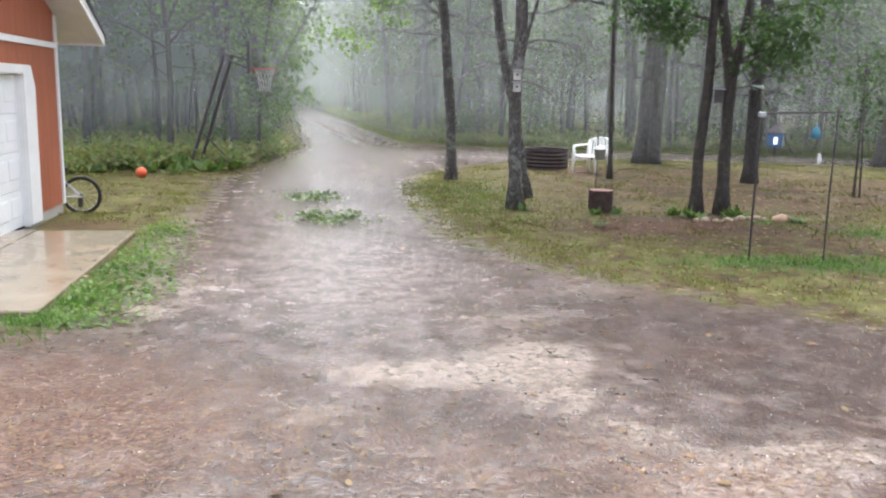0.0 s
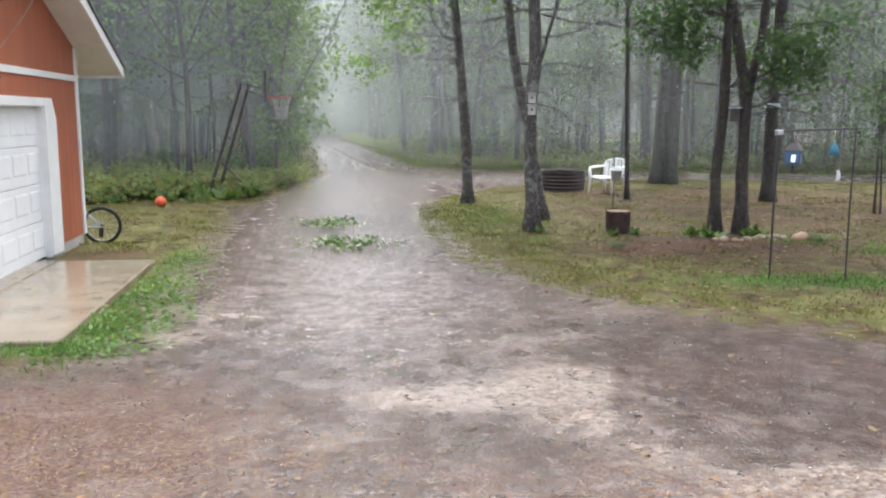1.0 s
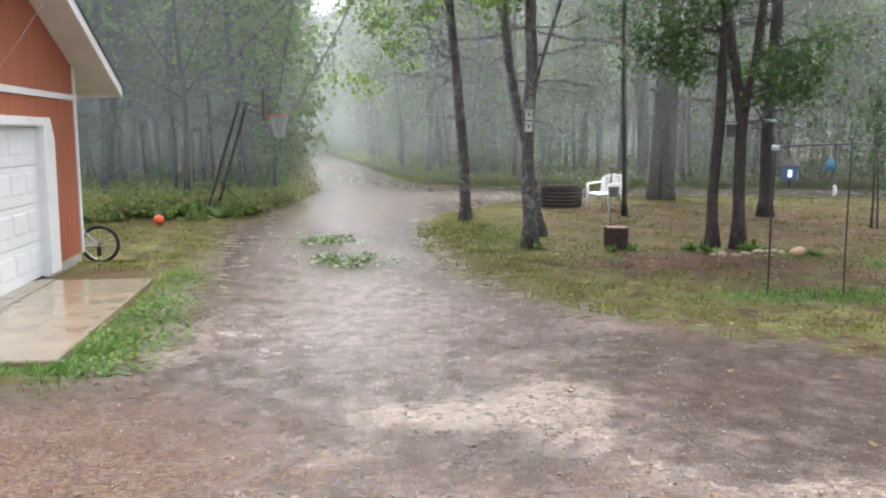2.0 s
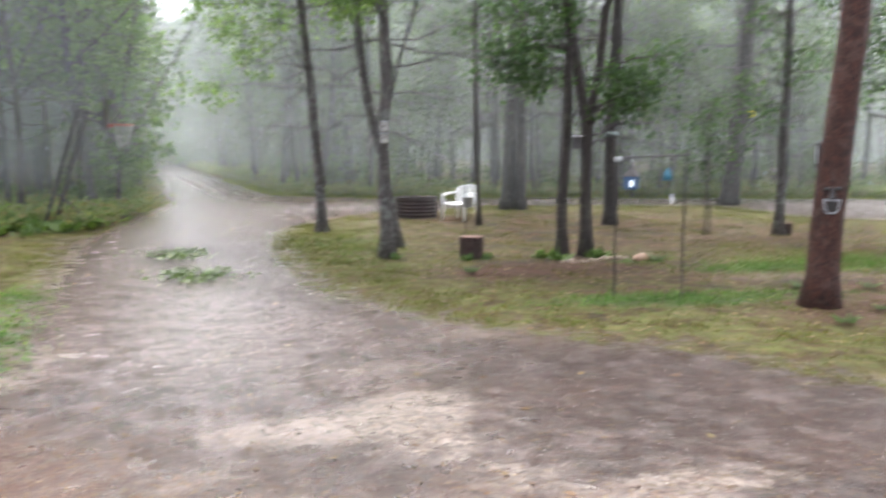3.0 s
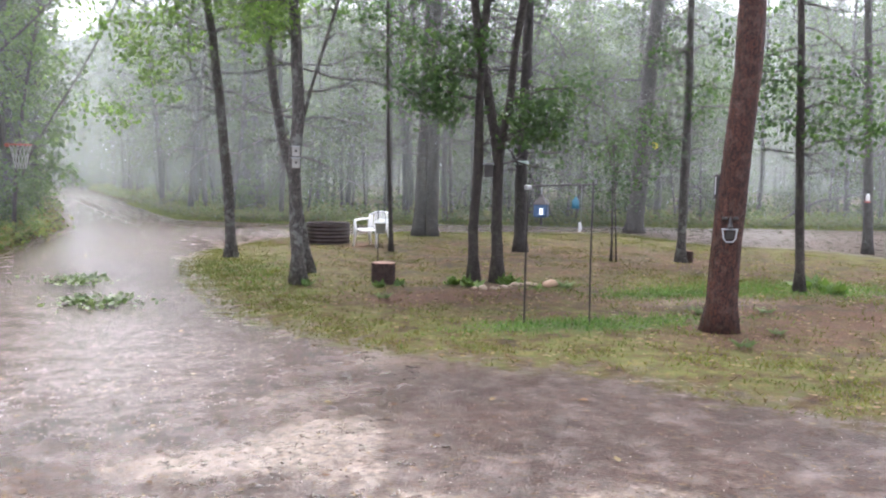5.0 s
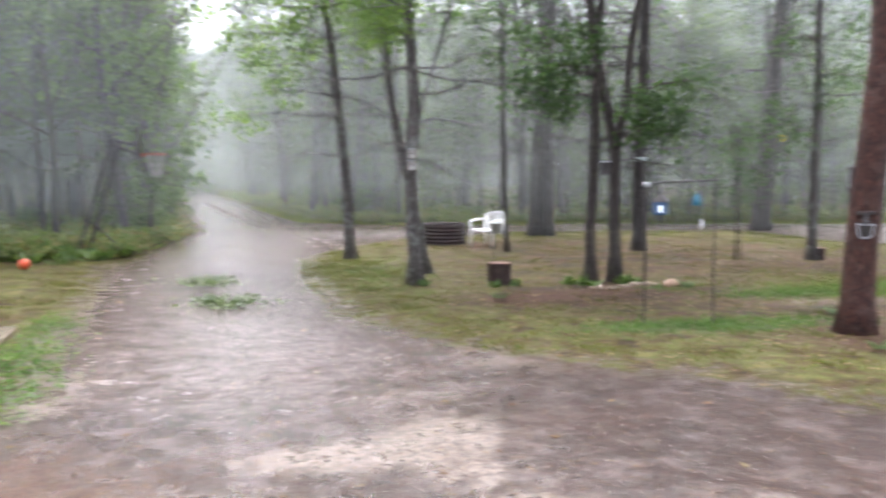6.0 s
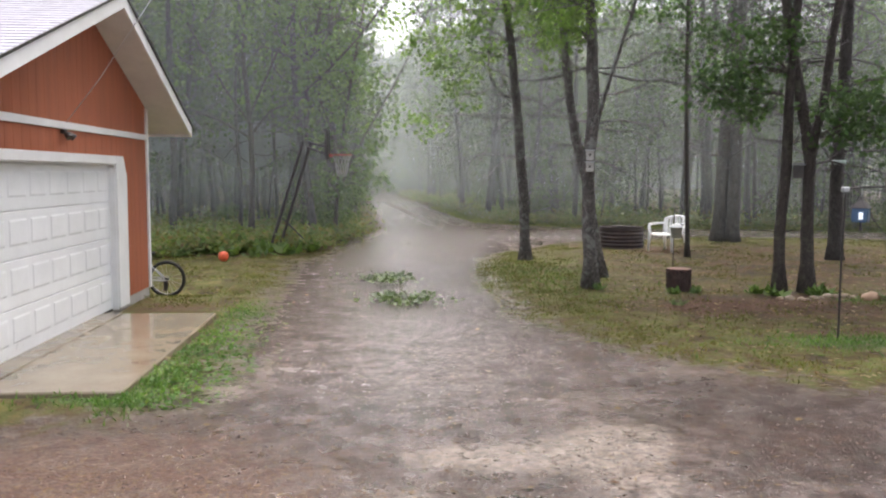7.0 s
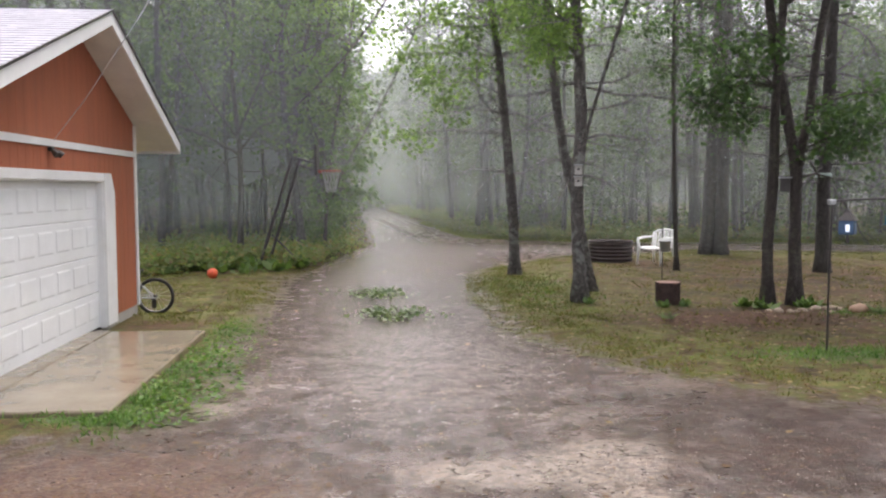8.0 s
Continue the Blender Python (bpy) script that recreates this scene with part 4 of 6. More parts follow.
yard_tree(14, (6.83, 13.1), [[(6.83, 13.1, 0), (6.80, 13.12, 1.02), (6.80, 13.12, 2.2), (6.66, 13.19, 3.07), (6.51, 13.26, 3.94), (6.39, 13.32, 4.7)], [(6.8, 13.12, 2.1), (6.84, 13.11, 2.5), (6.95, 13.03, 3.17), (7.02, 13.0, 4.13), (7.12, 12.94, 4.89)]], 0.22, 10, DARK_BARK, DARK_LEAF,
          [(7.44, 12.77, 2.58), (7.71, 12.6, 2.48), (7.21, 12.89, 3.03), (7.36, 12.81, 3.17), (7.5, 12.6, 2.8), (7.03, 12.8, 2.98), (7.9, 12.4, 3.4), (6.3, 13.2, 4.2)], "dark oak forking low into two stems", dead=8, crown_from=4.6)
yard_tree(15, (10.15, 18.29), [[(10.15, 18.29, 0), (10.12, 18.31, 2.04), (10.18, 18.28, 4.09), (10.2, 18.26, 6.11)]], 0.33, 15, YARD_PINE, NEEDLE, [], "straight dark pine trunk with dead lower branches", "pine_tree", dead=48, crown_from=7.5, needle=True)
yard_tree(16, (7.42, 8.18), [[(7.42, 8.18, 0), (7.45, 8.15, 1.17), (7.51, 8.09, 2.36), (7.56, 8.05, 3.24), (7.57, 8.04, 4.04)]], 0.40, 16, PINE_BARK, NEEDLE, [], "leaning red-barked pine with plated wet bark", "pine_tree", dead=0, crown_from=8.0, needle=True)
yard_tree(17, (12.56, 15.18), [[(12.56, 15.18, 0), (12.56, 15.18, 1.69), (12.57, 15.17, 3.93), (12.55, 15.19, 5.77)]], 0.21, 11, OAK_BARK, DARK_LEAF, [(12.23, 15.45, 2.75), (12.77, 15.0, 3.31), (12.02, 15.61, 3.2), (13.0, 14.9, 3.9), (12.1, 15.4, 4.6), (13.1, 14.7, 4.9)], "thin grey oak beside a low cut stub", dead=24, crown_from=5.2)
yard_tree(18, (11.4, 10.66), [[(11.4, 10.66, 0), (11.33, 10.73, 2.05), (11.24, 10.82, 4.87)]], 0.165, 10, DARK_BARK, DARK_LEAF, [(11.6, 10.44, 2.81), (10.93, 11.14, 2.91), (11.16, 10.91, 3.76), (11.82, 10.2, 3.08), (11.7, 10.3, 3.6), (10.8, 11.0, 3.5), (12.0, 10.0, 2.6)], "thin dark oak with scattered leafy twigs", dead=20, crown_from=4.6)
yard_tree(19, (17.63, 23.81), [[(17.63, 23.81, 0), (17.8, 23.68, 3.08), (17.91, 23.6, 5.9), (18.05, 23.5, 7.75)]], 0.62, 18, YARD_PINE, NEEDLE, [], "thick leaning pine on a small mound by the loop road", "pine_tree", dead=48, crown_from=9, needle=True)
yard_tree(20, (19.22, 15.78), [[(19.22, 15.78, 0), (19.1, 15.92, 3.6), (18.99, 16.05, 6.49)]], 0.27, 14, YARD_PINE, NEEDLE, [], "dark pine trunk at the yard's edge", "pine_tree", dead=38, crown_from=7, needle=True)
yard_tree(21, (9.58, 23.6), [[(9.58, 23.6, 0), (9.68, 23.6, 2.48), (9.78, 23.6, 5.69), (9.85, 23.6, 7.27)]], 0.42, 17, YARD_PINE, NEEDLE, [], "thick dark pine, one of a close pair", "pine_tree", dead=38, crown_from=8.5, needle=True)
yard_tree(22, (9.92, 23.4), [[(9.92, 23.4, 0), (9.95, 23.4, 2.48), (9.97, 23.42, 5.69), (10.0, 23.42, 7.27)]], 0.40, 17, YARD_PINE, NEEDLE, [], "thick dark pine, one of a close pair", "pine_tree", dead=22, crown_from=8.5, needle=True)
yard_tree(23, (6.98, 18.93), [[(6.98, 18.93, 0), (6.91, 18.96, 2.0), (6.84, 18.98, 4.65), (6.84, 18.98, 5.95)]], 0.115, 9, DARK_BARK, DARK_LEAF, [(6.6, 18.9, 4.6), (7.2, 18.7, 5.2), (6.5, 18.9, 5.6)], "thin sapling trunk beside the garden chair", dead=9, crown_from=5)
yard_tree(24, (10.87, 15.46), [[(10.87, 15.46, 0), (10.87, 15.46, 0.81), (10.84, 15.48, 2.05), (10.72, 15.56, 2.7)], [(10.97, 15.4, -0.05), (10.93, 15.42, 0.9), (10.87, 15.46, 2.0)]], 0.05, 3.0, DARK_BARK, DARK_LEAF, [(10.8, 15.4, 2.7), (10.6, 15.5, 2.3), (11.1, 15.3, 2.2), (10.9, 15.4, 1.8), (10.7, 15.4, 2.5), (11.0, 15.3, 2.6), (10.85, 15.4, 1.5), (11.15, 15.3, 1.9)], "small dark two-stemmed sapling", "sapling", dead=0, crown_from=9, leaf_size=0.08, each=15)


EDGE_LEAF = foliage("edge_oak_leaf", (0.1, 0.155, 0.075), (0.14, 0.2, 0.098), (0.185, 0.25, 0.12), glow=0.5)


def boughs(seed, x0, x1, y0, y1, z0, z1, n):
    """Places where leafy twigs end, within a box."""
    rng = np.random.default_rng(seed)
    return [(rng.uniform(x0, x1), rng.uniform(y0, y1), rng.uniform(z0, z1)) for _ in range(n)]


yard_tree(26, (-3.75, 24.0), [[(-3.75, 24.0, 0), (-3.7, 24.0, 1.8), (-3.72, 24.0, 3.2), (-3.9, 24.0, 5.0), (-3.8, 24.0, 6.5)], [(-3.72, 24.0, 3.0), (-3.2, 23.9, 3.6), (-2.4, 23.8, 4.0), (-1.7, 23.7, 4.6)], [(-3.72, 24.0, 3.3), (-4.3, 23.9, 4.1), (-5.0, 23.8, 5.3)], [(-3.72, 24.0, 2.9), (-4.6, 23.9, 3.4), (-5.4, 23.9, 3.7), (-6.2, 23.8, 4.4)], [(-3.75, 24.0, 3.5), (-3.2, 23.9, 4.7), (-2.6, 23.8, 6.0)]],
          0.2, 9, DARK_BARK, EDGE_LEAF, boughs(1, -6.3, -1.6, 23.2, 24.6, 3.6, 7.0, 20), "spreading oak with crooked limbs at the wood's edge", dead=24, crown_from=5.0, fork=0.45, leaf_size=0.15, each=9, high_limbs=2)
yard_tree(27, (-1.45, 24.6), [[(-1.45, 24.6, 0), (-1.35, 24.6, 1.6), (-1.15, 24.6, 3.4), (-0.85, 24.6, 5.2)], [(-1.4, 24.6, 1.2), (-0.95, 24.5, 2.3), (-0.45, 24.4, 3.2)], [(-1.3, 24.6, 2.6), (-1.8, 24.5, 3.9), (-2.1, 24.4, 5.0)]],
          0.12, 8, DARK_BARK, EDGE_LEAF, boughs(2, -2.4, 0.3, 23.9, 25.2, 2.0, 5.6, 24) + boughs(3, -1.8, 0.0, 24.0, 25.0, 0.9, 2.2, 6), "young oak leaning its leaves over the drive", dead=8, crown_from=4.2, fork=0.6, leaf_size=0.15, each=10, high_limbs=3)
yard_tree(28, (-2.45, 25.8), [[(-2.45, 25.8, 0), (-2.4, 25.8, 2.4), (-2.3, 25.8, 4.8), (-1.9, 25.8, 6.8)]],
          0.17, 10, DARK_BARK, OAK_LEAF, boughs(4, -3.4, -0.3, 25.0, 26.6, 4.0, 7.6, 18), "tall oak with pale green leaves beside the drive", dead=10, crown_from=5.5, leaf_size=0.15, each=10, high_limbs=5)
yard_tree(29, (-6.8, 23.4), [[(-6.8, 23.4, 0), (-6.75, 23.4, 2.6), (-6.9, 23.4, 5.2)]],
          0.26, 14, DARK_BARK, EDGE_LEAF, boughs(5, -8.2, -5.4, 22.8, 24.0, 4.0, 7.2, 14), "dark wet oak trunk behind the garage", dead=16, crown_from=6.0, leaf_size=0.15, each=9, high_limbs=6)


# ---------------------------------------------------------------- the woods
def forest_pine(seed, height, dia, crown_from):
    rng = np.random.default_rng(seed)
    tree = thing("forest_pine", (0, -300 - seed, 0), "tall grey pine with bare dead branches in misty rain", "tree", "trees of the woods")
    g, tips = Geo(), []
    lean = rng.normal(0, 0.02, 2)
    pts = [Vector((lean[0] * z + 0.06 * math.sin(z + seed), lean[1] * z, z)) for z in np.linspace(-0.2, height, 14)]
    g.tube(pts, [dia / 2 * (1.15 if k == 0 else 1) * (1 - 0.75 * k / 13) for k in range(14)], 8)
    at = lambda z: Vector((lean[0] * z + 0.06 * math.sin(z + seed), lean[1] * z, z))
    for _ in range(22):
        z, a = rng.uniform(1.6, crown_from + 1), rng.uniform(0, 6.283)
        pts = limb(g, rng, at(z), (math.cos(a), math.sin(a), rng.uniform(-0.3, 0.35)), rng.uniform(0.6, 2.2), 0.018, 4, 3, 0.2, -0.02)
        limb(g, rng, pts[2], (math.cos(a + 0.6), math.sin(a + 0.6), 0.1), 0.7, 0.009, 2, 3)
    for _ in range(38):
        z, a = rng.uniform(crown_from, height), rng.uniform(0, 6.283)
        reach = (height - z) / (height - crown_from) * 1.9 + 0.5
        pts = limb(g, rng, at(z), (math.cos(a), math.sin(a), 0.25), reach, 0.03, 4, 3, 0.15)
        tips += pts[2:]
    part("trunk", g, FAR_BARK, tree)
    leaf_part("crown", rng, tips, 0.55, 9, 0.38, NEEDLE, tree, KITE * np.array([0.4, 1]), 0.0)
    return tree


def forest_oak(seed, height, dia, low, reach=2.3):
    rng = np.random.default_rng(seed)
    tree = thing("forest_oak", (0, -300 - seed, 0), "slim leafy oak with a ragged green crown", "tree", "trees of the woods")
    g, tips = Geo(), []
    bend = rng.normal(0, 0.05, 2)
    at = lambda z: Vector((bend[0] * z + 0.1 * math.sin(z * 0.8 + seed), bend[1] * z + 0.1 * math.cos(z * 0.7), z))
    zs = np.linspace(-0.2, height * 0.9, 12)
    g.tube([at(z) for z in zs], [dia / 2 * (1.2 if k == 0 else 1) * (1 - 0.8 * k / 11) for k in range(12)], 7)
    for k in range(24):
        z, a = low + (height * 0.88 - low) * (k + rng.uniform(0, 1)) / 24, 2.4 * k + rng.normal(0, 0.4)
        far = reach * rng.uniform(0.55, 1.15) * (1.0 - 0.45 * (z - low) / (height - low))
        tips += branched(g, rng, at(z), (math.cos(a), math.sin(a), rng.uniform(0.0, 0.7)), far, dia * 0.15, 5, 0.03, 0.26)
    for _ in range(10):
        z, a = rng.uniform(1.3, low + 1), rng.uniform(0, 6.283)
        branched(g, rng, at(z), (math.cos(a), math.sin(a), rng.uniform(-0.2, 0.4)), rng.uniform(0.6, 1.8), 0.011, 3, -0.02, 0.3)
    part("trunk", g, FAR_BARK, tree)
    leaf_part("crown", rng, tips, 0.62, 9, 0.16, FAR_LEAF, tree, KITE, 0.5)
    return tree


def forest_pole(seed, height, dia):
    rng = np.random.default_rng(seed)
    tree = thing("bare_trunk", (0, -300 - seed, 0), "thin bare trunk with a few dead twigs", "tree", "trees of the woods")
    g = Geo()
    bend = rng.normal(0, 0.035, 2)
    at = lambda z: Vector((bend[0] * z, bend[1] * z + 0.08 * math.sin(z + seed), z))
    g.tube([at(z) for z in np.linspace(-0.2, height, 9)], [dia / 2 * (1 - 0.7 * k / 8) for k in range(9)], 6)
    for _ in range(16):
        z, a = rng.uniform(1.2, height), rng.uniform(0, 6.283)
        limb(g, rng, at(z), (math.cos(a), math.sin(a), rng.uniform(-0.1, 0.5)), rng.uniform(0.4, 1.5), 0.01, 4, 3, 0.3)
    part("trunk", g, FAR_BARK, tree)
    return tree


BUSH_LEAF = foliage("bush_leaf", (0.085, 0.13, 0.065), (0.11, 0.16, 0.08), (0.15, 0.2, 0.1), glow=0.5)


def bush(seed, height, spread):
    rng = np.random.default_rng(seed)
    b = thing("bush", (0, -300 - seed, 0), "loose leafy roadside bush with arching stems", "bush", "bushes at the wood's edge")
    g, tips = Geo(), []
    for _ in range(9):
        a = rng.uniform(0, 6.283)
        tips += branched(g, rng, (0.1 * math.cos(a), 0.1 * math.sin(a), -0.05), (math.cos(a) * spread, math.sin(a) * spread, 1.3), height * rng.uniform(0.6, 1.05), 0.018, 5, 0.0, 0.14)
    part("stem", g, FAR_BARK, b)
    leaf_part("foliage", rng, tips, 0.38, 11, 0.13, BUSH_LEAF, b, KITE, 0.5)
    return b


def clear_of_view(x, y):
    """Places kept free of woods: the yard, the drive, the garage."""
    if off_road(x, y) < 0.9 or inside(ISLAND, np.array(x), np.array(y)) > -1.0:
        return True
    if inside(LEFT_YARD, np.array(x), np.array(y)) > 0 and (y < 22.0 + 0.25 * max(0.0, -x - 6) or x < -45):
        return True
    return inside(FAR_SIDE, np.array(x), np.array(y)) > 0 and (inside(FAR_SIDE, np.array(x), np.array(y)) < 1.6 or x > 75)


def plant_woods():
    kinds = [(forest_pine(1, 17, 0.30, 8.5), 1.1), (forest_pine(2, 15, 0.24, 7), 1.2), (forest_pine(3, 18, 0.36, 9), 0.7), (forest_oak(4, 10, 0.17, 2.4, 2.8), 2.2), (forest_oak(5, 13, 0.24, 3.2, 3.3), 2.0), (forest_oak(6, 8, 0.13, 1.7, 2.2), 2.4), (forest_pole(7, 9, 0.13), 0.9), (forest_pole(8, 7, 0.1), 0.9)]
    bushes = [bush(9, 2.4, 0.6), bush(10, 3.2, 0.5), bush(11, 1.5, 0.9)]
    rng = random.Random(21)
    spots = []

    def place(model, x, y, s):
        m = pose(x, y, float(relief(np.array(x), np.array(y))) - 0.02, 0, 0, rng.uniform(0, 360)) @ Matrix.Diagonal((s, s, s * rng.uniform(0.9, 1.1), 1))
        copy_thing(model, m)

    tries = 0
    while len(spots) < 400 and tries < 9000:
        tries += 1
        a, r = rng.uniform(radians(33), radians(118)), 18 + 68 * rng.random() ** 0.8
        x, y = r * math.cos(a), r * math.sin(a)
        if clear_of_view(x, y) or any((x - p) ** 2 + (y - q) ** 2 < (1.3 if r < 40 else 1.8) ** 2 for p, q in spots):
            continue
        spots.append((x, y))
        dark_side = (1.5, 1.4, 1.3, 1.0, 1.0, 1.0, 1.5, 1.5) if x < -0.5 else (1, 1, 1, 1, 1, 1, 1, 1)
        model = rng.choices([k for k, _ in kinds], [w * d for (_, w), d in zip(kinds, dark_side)])[0]
        place(model, x, y, rng.uniform(0.85, 1.2))
    more = 0
    while more < 34:
        # the darker stand beyond the garage
        a, r = rng.uniform(radians(93), radians(116)), rng.uniform(25, 62)
        x, y = r * math.cos(a), r * math.sin(a)
        if clear_of_view(x, y):
            continue
        place(kinds[rng.choice((0, 1, 2, 4, 6, 7, 3, 5))][0], x, y, rng.uniform(0.85, 1.2))
        more += 1
    n = 0
    while n < 34:
        # thick growth along the drive and the edge of the woods
        if n < 8:
            y = 24 + 28 * rng.random() ** 1.5
            x = float(np.interp(y, [21, 27.6, 40, 60], [-2.2, -0.9, -1.2, -1.8])) - rng.uniform(0.3, 2.8)
        elif n < 11:
            x, y = rng.uniform(-11, -3), rng.uniform(24.5, 29)
        else:
            a = rng.uniform(radians(38), radians(86))
            r = rng.uniform(36, 54)
            x, y = r * math.cos(a), r * math.sin(a)
            if clear_of_view(x, y):
                continue
        place(bushes[rng.randrange(3)], x, y, rng.uniform(0.35, 0.7) if n < 11 else rng.uniform(0.5, 1.0))
        n += 1
    # young oaks in the understorey beyond the loop road
    n = 0
    while n < 32:
        a, r = rng.uniform(radians(38), radians(87)), rng.uniform(35, 54)
        x, y = r * math.cos(a), r * math.sin(a)
        if not clear_of_view(x, y):
            place(kinds[5 if n % 3 else 3][0], x, y, rng.uniform(0.6, 1.0))
            n += 1
    # crowns that lean over the drive
    for x, y in ((-1.9, 31.0), (-2.3, 35.5), (-2.0, 41.0), (-2.6, 48.0), (-2.4, 56.0), (4.6, 37.0), (4.0, 43.0), (4.4, 50.0), (3.9, 58.0), (4.8, 65.0)):
        place(kinds[3 + int(y) % 3][0], x, y, rng.uniform(1.0, 1.25))
    # the far end of the drive closes in trees
    for k in range(14):
        x = rng.uniform(-12, -3.5) if k % 2 else rng.uniform(3.0, 10)
        place(kinds[rng.randrange(6)][0], x, rng.uniform(74, 100), rng.uniform(0.9, 1.2))
    for x, y in ((-1.8, 92.0), (0.6, 97.0), (2.4, 90.0), (-3.0, 80.0), (0.2, 86.0), (3.4, 79.0)):
        place(kinds[3 + int(y) % 3][0], x, y, rng.uniform(1.0, 1.25))
    for k in range(9):
        place(bushes[k % 3], -4.2 + k + rng.uniform(-0.3, 0.3), rng.uniform(78, 84), rng.uniform(1.0, 1.5))
    for _ in range(5):
        place(bushes[rng.randrange(3)], rng.uniform(-8, -3), rng.uniform(72, 84), rng.uniform(0.9, 1.4))
    # unseen trees added behind the house side, for the light and the reflections
    for _ in range(22):
        a, r = rng.uniform(radians(125), radians(385)), rng.uniform(26, 60)
        x, y = r * math.cos(a), r * math.sin(a)
        if y < 12 and not (x < -2 and y > 3) and not (x > 3 and y > 1 and x < 22):
            place(kinds[rng.randrange(6)][0], x, y, rng.uniform(0.9, 1.2))
    for model, _ in kinds:
        x, y = {0: (-5.2, 30.5), 1: (-8.5, 26.0), 2: (13.2, 34.0), 3: (-2.6, 27.5), 4: (5.2, 38.0), 5: (21.5, 31.0), 6: (-4.2, 24.6), 7: (-6.8, 27.4)}[[k for k, _ in kinds].index(model)]
        model.matrix_basis = pose(x, y, 0.0, 0, 0, rng.uniform(0, 360))
    for model, (x, y) in zip(bushes, ((-1.6, 29.5), (-1.7, 33.2), (-1.9, 26.0))):
        model.matrix_basis = pose(x, y, 0.0, 0, 0, rng.uniform(0, 360))


plant_woods()


def stamp(shape_v, shape_f, places, yaws, sizes):
    """Many turned, scaled copies of one small mesh as arrays."""
    c, s = np.cos(yaws)[:, None], np.sin(yaws)[:, None]
    x, y, z = shape_v[None, :, 0] * sizes[:, None], shape_v[None, :, 1] * sizes[:, None], shape_v[None, :, 2] * sizes[:, None]
    v = np.stack([x * c - y * s + places[:, :1], x * s + y * c + places[:, 1:2], z + places[:, 2:3]], -1)
    f = shape_f[None] + (np.arange(len(places)) * len(shape_v))[:, None, None]
    return v.reshape(-1, 3), f.reshape(-1, shape_f.shape[1])


def fern_shape(seed, fronds=6, length=0.75, pairs=9):
    """A clump of arching fronds with leaflets to both sides."""
    rng = np.random.default_rng(seed)
    vs, fs = [], []
    for k in range(fronds):
        a = 2 * math.pi * k / fronds + rng.normal(0, 0.3)
        out, side = np.array([math.cos(a), math.sin(a), 0]), np.array([-math.sin(a), math.cos(a), 0])
        for j in range(pairs):
            t = 0.25 + 0.75 * j / (pairs - 1)
            p = out * length * 0.8 * t + np.array([0, 0, length * (0.95 * t - 0.5 * t * t)])
            w = length * 0.34 * (1.05 - t)
            for sgn in (-1, 1):
                tip = p + side * sgn * w + out * w * 0.3 + np.array([0, 0, -0.12 * w])
                mid = (p + tip) / 2
                q = out * 0.036 * (1.4 - t) * 9 / pairs
                n = len(vs)
                vs += [p, mid + q, tip, mid - q]
                fs.append((n, n + 1, n + 2, n + 3))
    return np.array(vs), np.array(fs)


def wood_floor_spots(rng, n, left_share):
    """Places on the forest floor, thickest along its edge."""
    pts = []
    while len(pts) < n:
        if rng.random() < left_share:
            x = rng.uniform(-13, -0.6)
            y = 20.4 + 0.9 * math.sin(x * 1.7) + 0.7 * math.sin(x * 4.1) + rng.exponential(6.0)
            if inside(LEFT_YARD, np.array(x), np.array(y)) < 0.3:
                continue
        else:
            x, y = rng.uniform(1, 42), rng.uniform(17, 80)
            d = float(inside(FAR_SIDE, np.array(x), np.array(y)))
            if d < 0.5 or rng.random() > math.exp(-(d - 0.5) / 4.5):
                continue
        pts.append((x, y, 0.02))
    return np.array(pts)


def scatter_ferns():
    rng = np.random.default_rng(31)
    vs, fs, base = [], [], 0
    for seed, n in ((1, 1200), (2, 1200), (3, 1200)):
        sv, sf = fern_shape(seed, 4 + seed % 2, 0.7, 6)
        v, f = stamp(sv, sf, wood_floor_spots(rng, n, 0.07), rng.uniform(0, 6.28, n), rng.uniform(0.5, 1.25, n))
        vs.append(v)
        fs.append(f + base)
        base += len(v)
    # low leafy growth between the ferns
    clumps = wood_floor_spots(rng, 3600, 0.12)
    each = 20
    off = rng.normal(0, 1, (len(clumps), each, 3)) * np.array([0.3, 0.3, 0.0])
    off[:, :, 2] = rng.uniform(0.02, 0.5, (len(clumps), each)) * rng.uniform(0.4, 1.2, (len(clumps), 1))
    v, f = leaf_arrays(rng, (clumps[:, None, :] + off).reshape(-1, 3), 0.13, KITE, 0.15, 1.0)
    vs.append(v)
    fs.append(f + base)
    ob = new("undergrowth", joined("undergrowth", np.concatenate(vs), np.concatenate(fs), FERN))
    tagged(ob, "green and rusty bracken covering the forest floor", "undergrowth", kind="stuff")

    # waist-high saplings and brush deeper between the trunks
    spots = []
    while len(spots) < 240:
        x, y = rng.uniform(3, 60), rng.uniform(24, 90)
        d = float(inside(FAR_SIDE, np.array(x), np.array(y)))
        if d > 3.0 and rng.random() < math.exp(-(d - 3) / 14):
            spots.append((x, y, 0.0))
    spots = np.array(spots)
    each = 70
    tall = rng.uniform(0.4, 1.7, (len(spots), 1))
    off = rng.normal(0, 0.5, (len(spots), each, 3))
    off[:, :, 2] = rng.beta(1.6, 1.3, (len(spots), each)) * tall + 0.05
    v, f = leaf_arrays(rng, (spots[:, None, :] + off).reshape(-1, 3), 0.2, KITE, 0.4, 1.0)
    tagged(new("brush", joined("brush", v, f, FAR_LEAF)), "pale green saplings and brush between misty trunks", "brush", kind="stuff")


scatter_ferns()


